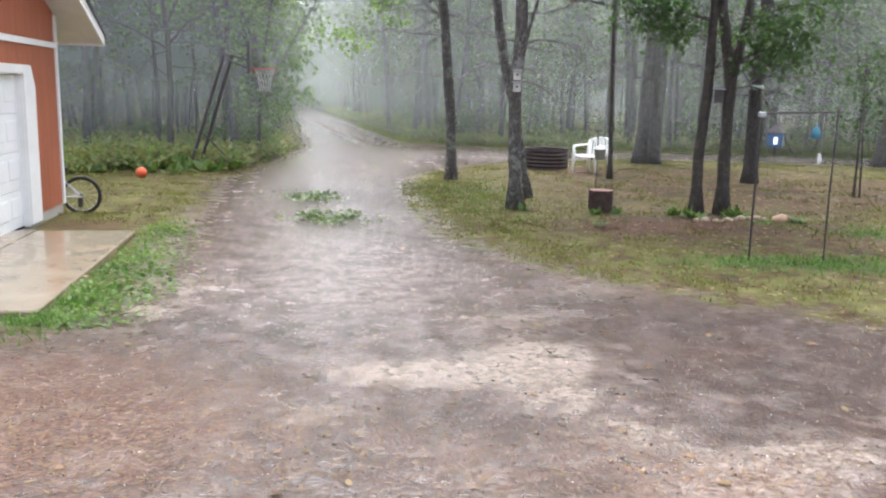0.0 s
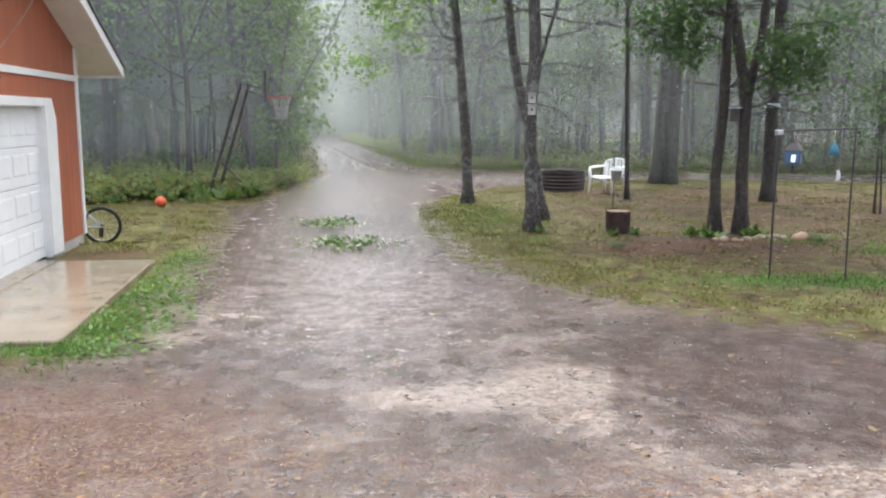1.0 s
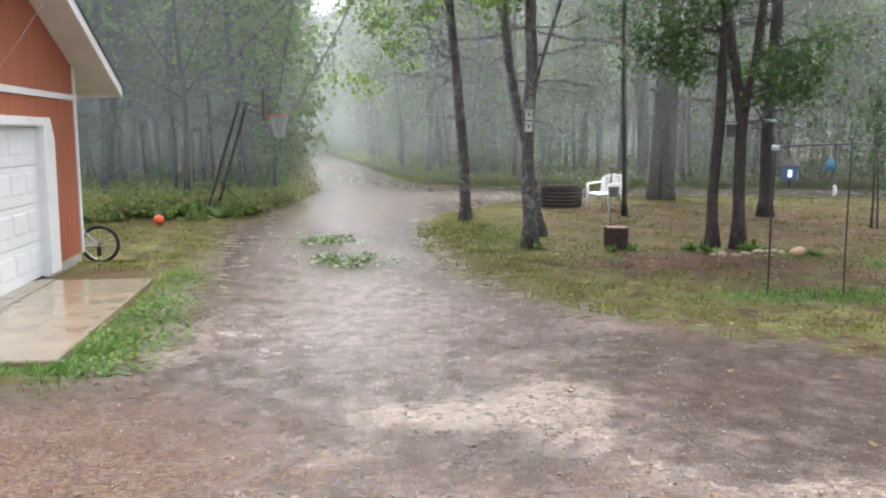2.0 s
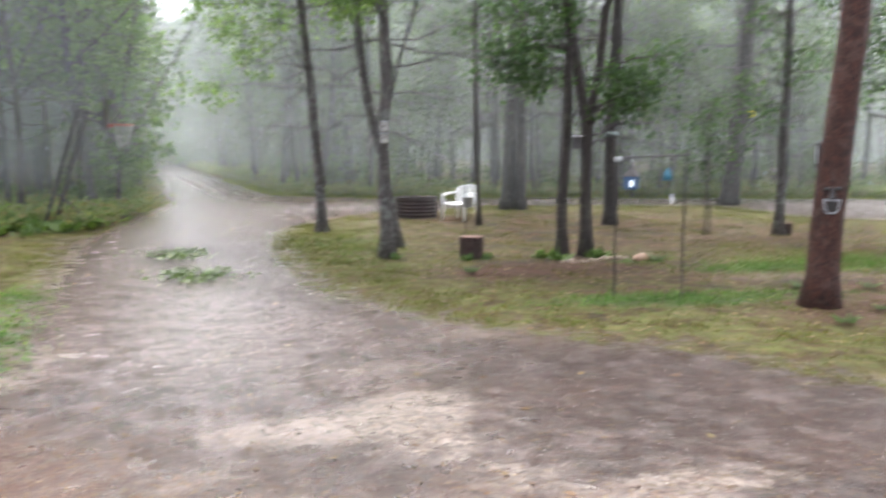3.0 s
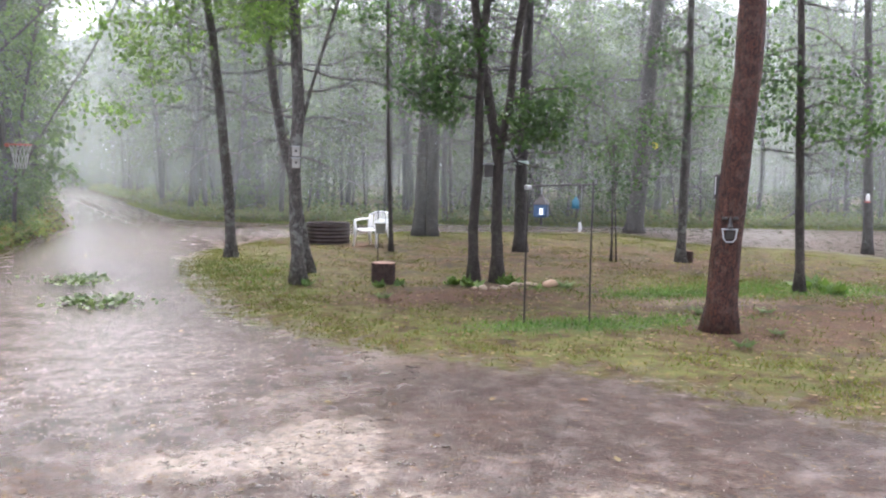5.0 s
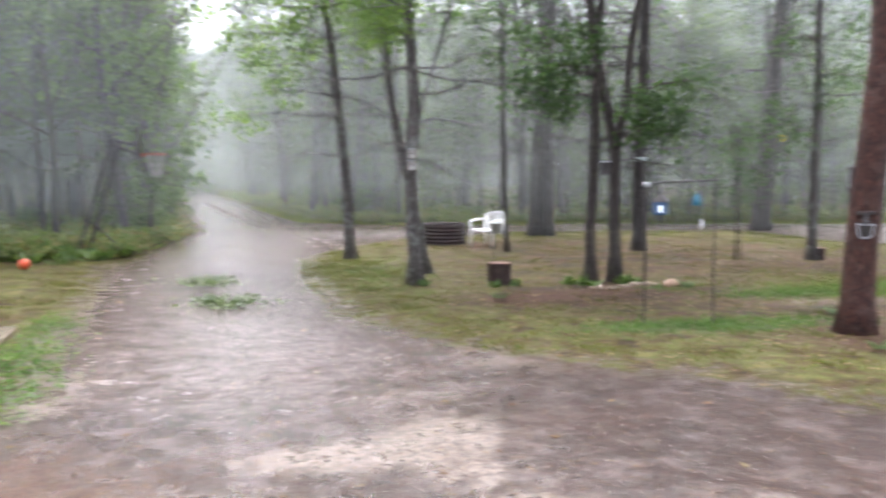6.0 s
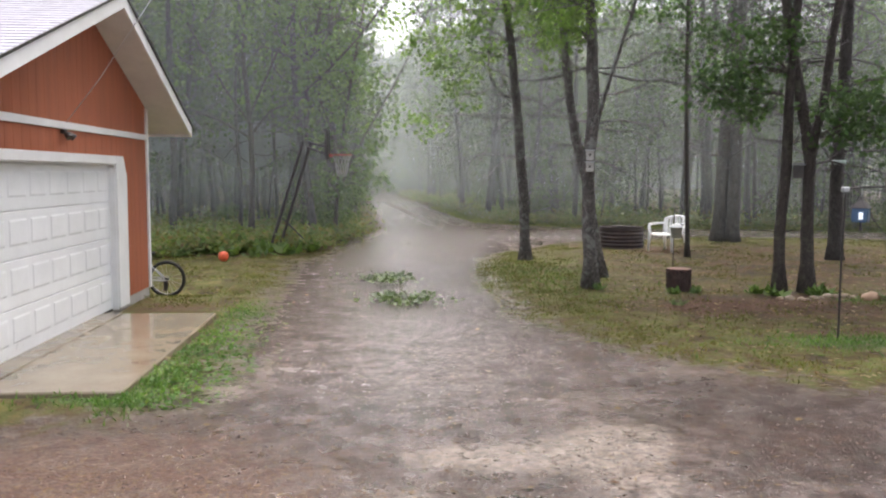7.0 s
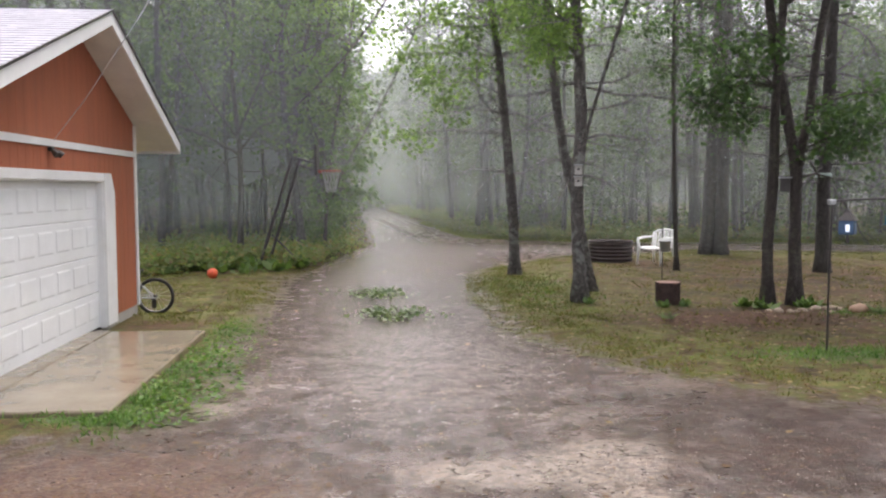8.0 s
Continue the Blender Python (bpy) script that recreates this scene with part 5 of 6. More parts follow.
def scatter_grass():
    rng = np.random.default_rng(41)
    # olive turf of the island and of the left yard
    n = 850000
    x, y = rng.uniform(-9, 17, n), rng.uniform(3, 26, n)
    isl, lef = inside(ISLAND, x, y), inside(LEFT_YARD, x, y)
    w = np.where(isl > -0.15, 0.34 + 0.66 * np.exp(-(((isl - 0.8) / 1.1) ** 2)), 0) + np.where((lef > -0.15) & (y > 12.0), 0.85, 0)
    w *= 0.5 + 0.5 * np.sin(x * 1.9 + 2 * np.sin(y * 0.8)) * np.sin(y * 1.4 + x * 0.4)
    w *= 0.55 + 0.9 * np.clip(np.sin(x * 4.3 + 1.5 * np.sin(y * 3.1)) * np.sin(y * 3.7 + 1.2 * np.sin(x * 2.3)), -0.5, 1)
    w += spot(x, y, 10.5, 11.5, 1.6, 1.4, 0.6) + spot(x, y, 2.7, 15.5, 1.0, 3.0, 0.35)
    garage = (x < WALL_X + 0.05) & (y < Y_FAR + 0.1)
    keep = (rng.random(n) < w) & ~garage & ((isl > -0.2) | (lef > -0.2))
    p = np.stack([x[keep], y[keep], relief(x[keep], y[keep])], 1)
    v, f = leaf_arrays(rng, p, 0.05, BLADE, -0.6, 1.1, 0.26)
    tagged(new("turf", joined("turf", v, f, TURF)), "short olive and yellowed wet grass", "grass", kind="stuff")
    # pale verge on the far side of the loop road
    x, y = rng.uniform(1.5, 34, 260000), rng.uniform(20, 48, 260000)
    d = inside(FAR_SIDE, x, y)
    keep = (d > -0.1) & (rng.random(len(x)) < np.exp(-np.maximum(0, d) / 1.3))
    v, f = leaf_arrays(rng, np.stack([x[keep], y[keep], relief(x[keep], y[keep])], 1), 0.13, BLADE, -0.8, 1.0, 0.25)
    tagged(new("verge_grass", joined("verge_grass", v, f, VERGE)), "pale yellow-green grass along the loop road", "grass", kind="stuff")
    # lush patches beside the slab and across the island
    n = 330000
    near = np.arange(n) < 90000
    x, y = np.where(near, rng.uniform(-4, -1.2, n), rng.uniform(1.5, 14, n)), np.where(near, rng.uniform(6.4, 13.5, n), rng.uniform(7.5, 18, n))
    w = lush_weight(x, y) ** 1.3
    n = len(x)
    slab = (x < -2.25) & (y > 7.28) & (y < 11.47)
    w *= 0.35 + 0.65 * (np.sin(x * 9.0 + 2 * np.sin(y * 5.0)) * np.sin(y * 7.0 + x * 3.0) > -0.1)
    keep = (rng.random(n) < 0.75 * w) & ~slab & (x > WALL_X + 0.1)
    p = np.stack([x[keep], y[keep], relief(x[keep], y[keep])], 1)
    v, f = leaf_arrays(rng, p, 0.065, BLADE, -0.7, 1.1, 0.24)
    tagged(new("lush_grass", joined("lush_grass", v, f, LUSH)), "bright green wet grass beside the slab", "grass", kind="stuff")
    # broad weeds among the blades
    n = 1500
    x, y = rng.normal(-1.8, 0.22, n), rng.normal(8.2, 1.5, n)
    keep = (y > 6.8) & (y < 12.5) & (x > -2.22)
    x, y = x[keep], y[keep]
    v, f = leaf_arrays(rng, np.stack([x, y, relief(x, y) + 0.02], 1), 0.055, KITE, -0.2, 0.6, 1.1)
    tagged(new("weeds", joined("weeds", v, f, LUSH)), "low broad-leaved weeds along the slab", "weeds", kind="stuff")


scatter_grass()


def scatter_rain():
    """Falling rain: thin upright slivers of water, thick enough far off to veil the woods."""
    rng = np.random.default_rng(51)
    n = 30000
    a, r = rng.uniform(radians(30), radians(122), n), rng.uniform(21.0**1.85, 100.0**1.85, n) ** (1 / 1.85)
    x, y, z = r * np.cos(a), r * np.sin(a), rng.uniform(0.02, 1.0, n) * (3 + 0.2 * r)
    yaw, length, width = rng.uniform(0, math.pi, n), rng.uniform(0.07, 0.15, n) * (0.4 + r / 50), rng.uniform(0.0056, 0.0102, n) * (0.12 + r / 42)
    s = np.stack([np.cos(yaw), np.sin(yaw), np.zeros(n)], 1) * width[:, None]
    p = np.stack([x, y, z], 1)
    d = np.stack([rng.normal(0.06, 0.03, n), rng.normal(0, 0.03, n), np.ones(n)], 1) * length[:, None]
    v = np.stack([p - s, p + s, p + d], 1).reshape(-1, 3)
    tagged(new("rain", joined("rain", v, np.arange(3 * n).reshape(n, 3), RAIN)), "heavy rain falling before the woods", "rain", kind="stuff")


scatter_rain()


def build_haze_sheets():
    """See-through sheets that stand in for haze in the woods, thinning out near the ground."""
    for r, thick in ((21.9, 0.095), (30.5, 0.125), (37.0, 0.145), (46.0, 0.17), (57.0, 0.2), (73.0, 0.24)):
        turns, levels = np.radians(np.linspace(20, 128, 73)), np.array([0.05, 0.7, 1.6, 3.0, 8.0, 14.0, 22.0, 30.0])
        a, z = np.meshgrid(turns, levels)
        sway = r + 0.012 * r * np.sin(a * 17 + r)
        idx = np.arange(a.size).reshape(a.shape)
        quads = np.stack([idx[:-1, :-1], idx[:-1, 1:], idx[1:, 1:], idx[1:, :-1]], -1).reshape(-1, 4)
        me = joined("haze_sheet", np.stack([sway * np.cos(a), sway * np.sin(a), z], -1).reshape(-1, 3), quads, HAZE)
        # the sheets are thicker to the left, to brighten the dark woods there
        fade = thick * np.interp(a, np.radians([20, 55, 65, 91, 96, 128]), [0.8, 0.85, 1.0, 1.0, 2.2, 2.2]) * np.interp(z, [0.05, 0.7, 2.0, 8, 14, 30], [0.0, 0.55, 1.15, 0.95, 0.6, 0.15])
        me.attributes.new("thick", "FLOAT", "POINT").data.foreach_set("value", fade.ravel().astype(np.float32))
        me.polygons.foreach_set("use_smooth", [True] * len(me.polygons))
        tagged(new("haze_sheet", me), "see-through grey sheet standing in for rain haze", "mist", kind="stuff")


build_haze_sheets()


# ---------------------------------------------------------------- things in the yard
def toward_eye(x, y, d):
    """A place d metres nearer to the camera than (x, y), to hang things on a trunk's seen side."""
    r = math.hypot(x, y)
    return x - d * x / r, y - d * y / r


def wheel(parent, x, r):
    w = part("wheel", Geo().ring((x, 0, r), r - 0.03, 0.029, "y", 40, 10), BLACK, parent, "knobbly black tyre", True)
    part("rim", Geo().ring((x, 0, r), r - 0.052, 0.009, "y", 40, 6), STEEL, w, "silver rim", True)
    part("hub", Geo().tube([(x, -0.05, r), (x, 0.05, r)], 0.022, 10), DARK_STEEL, w)
    for k in range(16):
        a = 2 * math.pi * k / 16
        part("spoke", Geo().tube([(x + 0.02 * math.cos(a + 0.6), 0.02 * (-1) ** k, r + 0.02 * math.sin(a + 0.6)), (x + (r - 0.055) * math.cos(a), 0, r + (r - 0.055) * math.sin(a))], 0.0018, 4), STEEL, w)


def build_bicycle():
    bike = thing("bicycle", (-3.5, 13.74, -0.075), "small bicycle with silver frame parked behind the garage corner", "bicycle")
    wheel(bike, 0.0, 0.3)
    wheel(bike, -0.95, 0.27)
    g = Geo()
    for a, b in (((0, 0.045, 0.27), (-0.4, 0.02, 0.28)), ((0, -0.045, 0.27), (-0.4, -0.02, 0.28)), ((0, 0.045, 0.27), (-0.32, 0.015, 0.6)), ((0, -0.045, 0.27), (-0.32, -0.015, 0.6)), ((-0.4, 0, 0.28), (-0.3, 0, 0.7)), ((-0.4, 0, 0.28), (-0.78, 0, 0.62)), ((-0.33, 0, 0.6), (-0.8, 0, 0.7)), ((-0.8, 0, 0.8), (-0.95, 0.03, 0.27)), ((-0.8, 0, 0.8), (-0.95, -0.03, 0.27))):
        g.tube([a, b], 0.01, 8)
    part("bike_body", g, STEEL, bike, "silver tube frame")
    part("saddle", Geo().box(-0.42, -0.18, -0.06, 0.06, 0.69, 0.74, 0.02), BLACK, bike)
    part("handlebar", Geo().tube([(-0.74, -0.28, 0.86), (-0.8, 0, 0.82), (-0.74, 0.28, 0.86)], 0.012, 8), DARK_STEEL, bike)
    part("chainring", Geo().ring((-0.4, -0.06, 0.28), 0.08, 0.008, "y", 24, 6), DARK_STEEL, bike)
    part("derailleur", Geo().box(-0.04, 0.03, -0.08, -0.055, 0.12, 0.27, 0.01), DARK_STEEL, bike)
    for s in (-1, 1):
        part("stay_guard", Geo().tube([(-0.24, s * 0.05, 0.34), (0.03, s * 0.055, 0.28)], 0.006, 6), STEEL, bike)


build_bicycle()
ball = Geo()
ball.lathe([(0.112 * math.sin(a), -0.112 * math.cos(a)) for a in np.linspace(0.02, math.pi - 0.02, 16)], 28)
BALL_OB = part("ball", ball, BALL, smooth=True)
BALL_OB.matrix_basis = pose(-3.44, 18.2, 0.15, 20, 30, 0)
tagged(BALL_OB, "orange-red play ball lying in the wet grass", "ball")
for axis in ("x", "y", "z"):
    part("seam", Geo().ring((0, 0, 0), 0.1115, 0.002, axis, 28, 4), BLACK, BALL_OB)


def build_hoop():
    hoop = thing("basketball_hoop", (0, 21.0, 0.03), "leaning basketball hoop with red rim and white net among the bushes", "basketball hoop")
    part("rim", Geo().ring((-1.05, 0, 2.35), 0.235, 0.014, "z", 32, 8), RED_PAINT, hoop, "red metal rim", True)
    part("rim_bracket", Geo().box(-1.36, -1.27, -0.1, 0.1, 2.3, 2.37, 0.008), RED_PAINT, hoop)
    g = Geo()
    for k in range(14):
        for s in (1, -1):
            pts = []
            for j in range(7):
                t = j / 6
                a, r = 2 * math.pi * (k + s * 1.6 * t) / 14, 0.235 - 0.12 * t ** 0.7
                pts.append((-1.05 + r * math.cos(a), r * math.sin(a), 2.345 - 0.52 * t))
            g.tube(pts, 0.005, 3, cap=False)
    part("net", g, NET, hoop, "white cord net")
    part("backboard", Geo().box(-1.42, -1.37, -0.5, 0.5, 2.22, 2.98, 0.01), DARK_STEEL, hoop, "dark backboard")
    for s in (-1, 1):
        part("pole", Geo().tube([(-2.72 + 0.1 * s, 0.08 * s, 0.0), (-1.9 + 0.09 * s, 0.08 * s, 2.66)], 0.04, 10), DARK_STEEL, hoop)
        part("arm", Geo().tube([(-1.9, 0.08 * s, 2.6 + 0.06 * s), (-1.42, 0.08 * s, 2.45 + 0.1 * s)], 0.024, 8), DARK_STEEL, hoop)
    part("brace", Geo().tube([(-2.5, 0, 0.78), (-1.8, 0.05, 0.05)], 0.022, 8), DARK_STEEL, hoop)
    part("base", Geo().box(-3.0, -1.8, -0.4, 0.4, -0.03, 0.12, 0.04), DARK_STEEL, hoop)


build_hoop()


def build_fire_ring():
    outer = [(0.565 + 0.014 * math.cos(2 * math.pi * h / 0.095), h) for h in np.linspace(0.0, 0.54, 44)]
    inner = [(r - 0.02, h) for r, h in reversed(outer)]
    ring = part("fire_ring", Geo().lathe([*outer, *inner, outer[0]], 56), RUSTY, smooth=True)
    ring.matrix_basis = pose(6.15, 21.5, 0.03)
    tagged(ring, "dark corrugated steel fire ring on the lawn", "fire pit")
    part("top_lip", Geo().ring((0, 0, 0.54), 0.57, 0.012, "z", 56, 6), RUSTY, ring, "", True)
    ash = Geo().lathe([(0.54, 0.08), (0.35, 0.12), (0.12, 0.13), (0.001, 0.13)], 28)
    part("ash", ash, plain("wet_ash", (0.04, 0.04, 0.04), (0.12, 0.11, 0.11), 0.8, 9), ring)


build_fire_ring()


def build_chair():
    chair = thing("garden_chair", (6.98, 20.35, 0.03), "white moulded plastic garden armchair standing by the fire ring", "chair", turn=-52)
    chair.scale = (1.2, 1.3, 1.06)
    g = Geo()
    n = 7
    vs = []
    for dz in (0.0, -0.022):
        for j in range(n):
            for i in range(n):
                u, v = i / (n - 1) - 0.5, j / (n - 1) - 0.5
                vs.append((u * 0.48, v * 0.46, 0.43 + 0.02 * abs(2 * u) ** 2 - 0.025 * (v + 0.5) + (-0.03 if v < -0.4 else 0) + dz))
    fs = [(j * n + i, j * n + i + 1, (j + 1) * n + i + 1, (j + 1) * n + i) for j in range(n - 1) for i in range(n - 1)]
    fs += [tuple(k + n * n for k in reversed(q)) for q in fs]
    rim = [*range(n), *[j * n + n - 1 for j in range(1, n)], *[(n - 1) * n + i for i in range(n - 2, -1, -1)], *[j * n for j in range(n - 2, 0, -1)]]
    fs += [(a, a + n * n, b + n * n, b) for a, b in zip(rim, rim[1:] + rim[:1])]
    part("seat", g.add(vs, fs), PLASTIC, chair, smooth=True)
    # curved back with upright slots, a fan of slats under a top rail
    for k in range(6):
        u = (k - 2.5) / 2.5
        x0, x1 = 0.19 * u, 0.235 * u
        bow = lambda s: 0.05 * (1 - s * s)
        pts = [Vector((x0, 0.2 + bow(u), 0.42)), Vector(((x0 + x1) / 2, 0.255 + bow(u), 0.62)), Vector((x1, 0.3 + bow(u), 0.8 - 0.06 * u * u))]
        w = Vector((0.032, -0.01 * u, 0))
        vs = [p + d for p in pts for d in (-w, w, w + Vector((0, 0.012, 0)), -w + Vector((0, 0.012, 0)))]
        fs = [(4 * a + b, 4 * a + (b + 1) % 4, 4 * a + 4 + (b + 1) % 4, 4 * a + 4 + b) for a in range(2) for b in range(4)] + [(3, 2, 1, 0), (8, 9, 10, 11)]
        part("back_slat", Geo().add(vs, fs), PLASTIC, chair)
    part("top_rail", Geo().tube([(0.27 * u, 0.305 + 0.05 * (1 - u * u), 0.82 - 0.07 * u * u) for u in np.linspace(-1, 1, 9)], [0.022] + [0.03] * 7 + [0.022], 8), PLASTIC, chair, smooth=True)
    for s in (-1, 1):
        part("back_post", Geo().tube([(0.235 * s, 0.2, 0.43), (0.262 * s, 0.26, 0.62), (0.27 * s, 0.305, 0.75)], 0.024, 8), PLASTIC, chair, smooth=True)
        part("arm", Geo().tube([(0.27 * s, 0.27, 0.655), (0.3 * s, 0.0, 0.645), (0.295 * s, -0.19, 0.63), (0.28 * s, -0.235, 0.59)], [0.022, 0.03, 0.03, 0.024], 8), PLASTIC, chair, smooth=True)
        part("leg", Geo().tube([(0.285 * s, -0.25, 0.0), (0.262 * s, -0.22, 0.4), (0.285 * s, -0.23, 0.62)], [0.02, 0.034, 0.026], 8), PLASTIC, chair, smooth=True)
        part("leg", Geo().tube([(0.27 * s, 0.32, 0.0), (0.23 * s, 0.22, 0.42)], [0.02, 0.034], 8), PLASTIC, chair, smooth=True)


build_chair()


def build_stump(name, at, r, h, label, seed):
    ob = thing(name, (*at, 0), label, "tree stump")
    rng = np.random.default_rng(seed)
    g = Geo().tube([(0, 0, z) for z in np.linspace(-0.08, h, 7)], [r * f for f in (1.08, 1.03, 1.0, 1.0, 0.99, 1.0, 1.0)], 26, cap=False, rough=0.12, seed=seed)
    part("bark", g, STUMP_BARK, ob, "dark red-brown flaking bark")
    part("cut_face", Geo().lathe([(r * 0.97, h - 0.02), (r * 0.97, h + 0.004), (r * 0.6, h + 0.008), (r * 0.3, h + 0.006), (0.001, h + 0.009)], 26), CUT_WOOD, ob, "weathered sawn top")
    return ob


build_stump("stump", (4.8, 13.38), 0.2, 0.4, "dark red-brown sawn log standing on end as a stump", 3)
build_stump("stump", (12.72, 15.12), 0.11, 0.28, "low grey stub cut beside a thin oak", 5)


def build_feeder_stake():
    ob = thing("feeder_stake", (4.88, 13.91, 0.0), "thin iron stake with a hanging grey metal bird feeder", "bird feeder")
    part("stake", Geo().tube([(0, 0, -0.1), (0, 0, 1.2), (0.0, 0, 1.34), (0.03, 0, 1.38), (0.06, 0, 1.34)], 0.009, 8), DARK_STEEL, ob)
    pan = part("feeder_pan", Geo().lathe([(0.001, 0.86), (0.075, 0.86), (0.1, 1.03), (0.106, 1.03), (0.106, 1.045), (0.09, 1.05)], 24, (0.045, 0, 0)), TIN, ob, "grey metal feeder bucket", True)
    part("lid", Geo().lathe([(0.125, 1.05), (0.05, 1.1), (0.012, 1.12), (0.001, 1.12)], 24, (0.045, 0, 0)), TIN, pan, "", True)
    part("bail", Geo().tube([(0.045 + 0.09 * math.cos(a), 0, 1.06 + 0.24 * math.sin(a)) for a in np.linspace(0, math.pi, 9)], 0.004, 5), DARK_STEEL, pan)


build_feeder_stake()


def build_hanging_rail():
    ob = thing("hanging_rail", (0, 0, 0), "thin dark two-post garden rail for hanging feeders", "garden stand")
    part("post", Geo().tube([(5.24, 9.29, -0.15), (5.235, 9.29, 0.9), (5.25, 9.285, 1.79)], 0.0125, 8), DARK_STEEL, ob)
    part("post", Geo().tube([(6.04, 9.01, -0.15), (6.03, 9.02, 0.9), (6.03, 9.015, 1.86)], 0.011, 8), DARK_STEEL, ob)
    part("crossbar", Geo().tube([(5.2, 9.3, 1.775), (5.45, 9.215, 1.80), (6.08, 9.0, 1.825)], 0.012, 8), DARK_STEEL, ob)
    part("clamp", Geo().box(5.2, 5.28, 9.25, 9.32, 1.74, 1.8, 0.01), STEEL, ob)
    lantern = thing("lantern", (5.41, 9.235, 0), "blue house-shaped lantern with a lit pale panel, hanging on a hook", "lantern")
    part("hook", Geo().tube([(0, 0, 1.81), (0, 0, 1.7), (0, 0, 1.665)], 0.004, 6), STEEL, lantern)
    part("roof", Geo().lathe([(0.13, 1.56), (0.125, 1.568), (0.035, 1.65), (0.012, 1.69), (0.001, 1.69)], 4), DARK_STEEL, lantern, "dark peaked lantern roof")
    part("body", Geo().lathe([(0.001, 1.4), (0.105, 1.4), (0.112, 1.42), (0.108, 1.56), (0.001, 1.56)], 4), BLUE_PLASTIC, lantern, "blue glass sides")
    d = Vector((-5.41, -9.235, 0)).normalized()
    s = Vector((-d.y, d.x, 0))
    c = d * 0.112 + Vector((0, 0, 1.475))
    vs = [c + s * a * 0.022 + Vector((0, 0, b * 0.04)) + d * e for e in (-0.02, 0.004) for a, b in ((-1, -1), (1, -1), (1, 1), (-1, 1))]
    part("light_panel", Geo().add(vs, [(4, 5, 6, 7), (0, 3, 2, 1), (0, 1, 5, 4), (1, 2, 6, 5), (2, 3, 7, 6), (3, 0, 4, 7)]), GLOW, lantern, "lit pale panel")
    part("tassel", Geo().tube([(0, 0, 1.4), (0.005, 0, 1.3)], [0.012, 0.02], 6), DARK_STEEL, lantern)
    bottle = thing("bottle_feeder", (5.83, 9.1, 0), "small teal bottle feeder hanging on a cord", "bird feeder")
    part("cord", Geo().tube([(0, 0, 1.815), (0, 0, 1.655)], 0.003, 5), STEEL, bottle)
    part("bottle", Geo().lathe([(0.001, 1.53), (0.045, 1.53), (0.05, 1.56), (0.045, 1.61), (0.02, 1.64), (0.016, 1.66), (0.001, 1.665)], 18), TEAL_PLASTIC, bottle, "", True)
    part("tray", Geo().lathe([(0.001, 1.515), (0.055, 1.515), (0.06, 1.53), (0.001, 1.53)], 18), TEAL_PLASTIC, bottle)
    chime = thing("white_ornament", (5.9, 9.075, 0), "small white ornament hanging on a long cord", "ornament")
    part("cord", Geo().tube([(0, 0, 1.82), (0, 0, 1.31)], 0.002, 4), STEEL, chime)
    part("body", Geo().lathe([(0.001, 1.24), (0.02, 1.245), (0.018, 1.275), (0.012, 1.285), (0.017, 1.3), (0.001, 1.32)], 14), PLASTIC, chime, "", True)


build_hanging_rail()


def box_house(name, at, turn, w, h, body, lid, label, category, hole=True):
    """A small box with a sloping lid that hangs on a trunk."""
    ob = thing(name, at, label, category, turn=turn)
    shell = part("box", Geo().box(-w / 2, w / 2, -w / 2, w / 2, 0, h, 0.006), body, ob)
    part("lid", Geo().box(-w * 0.64, w * 0.64, -w * 0.7, w * 0.6, h + 0.001, h + 0.02, 0.005), lid, ob)
    if hole:
        part("opening", Geo().box(-w * 0.15, w * 0.15, -w / 2 - 0.004, -w / 2 + 0.01, h * 0.45, h * 0.7, 0.002), DARK_STEEL, shell, "dark opening")
    part("hanger", Geo().box(-0.015, 0.015, w / 2 + 0.001, w / 2 + 0.08, h * 0.3, h * 0.7, 0.003), DARK_STEEL, ob)
    return ob


def face_turn(x, y):
    """Turn that points a thing's front, its -y side, at the camera."""
    return math.degrees(math.atan2(y, x)) - 90


for z, label in ((2.16, "small white wooden nest box on an oak stem, upper of two"), (1.97, "small white wooden nest box on an oak stem, lower of two")):
    x, y = toward_eye(3.38, 13.85, 0.2)
    box_house("nest_box", (x + 0.02, y, z), face_turn(x, y), 0.125, 0.15, FOUNDATION, STEEL, label, "nest box")
x, y = 6.64, 13.17
feeder = box_house("hanging_feeder", (x, y, 1.88), face_turn(x, y), 0.16, 0.21, DARK_STEEL, STEEL, "dark box feeder hung between two oak stems", "bird feeder", False)
part("hanging_bar", Geo().tube([(-0.3, 0.02, 0.235), (0.2, 0.0, 0.24)], 0.008, 6), DARK_STEEL, feeder)
baffle = part("baffle", Geo().lathe([(0.165, 2.17), (0.18, 2.18), (0.17, 2.23), (0.15, 2.27), (0.135, 2.27)], 24), PALE_GREEN, smooth=True)
baffle.matrix_basis = pose(10.125, 18.305, 0)
tagged(baffle, "pale green collar fixed round a pine trunk", "tree collar")
x, y = 18.05, 23.36
box_house("birdhouse", (x, y, 2.88), face_turn(x, y), 0.17, 0.19, YELLOW_PLASTIC, YELLOW_PLASTIC, "bright yellow birdhouse on a leaning pine", "birdhouse")
x, y = toward_eye(19.17, 15.84, 0.22)
nectar = thing("nectar_feeder", (x, y, 1.4), "small white nectar feeder with a red base on a pine", "bird feeder", turn=face_turn(x, y))
part("base", Geo().lathe([(0.001, -0.03), (0.06, -0.03), (0.075, -0.01), (0.07, 0.015), (0.001, 0.02)], 18), RED_PAINT, nectar, "red feeding base", True)
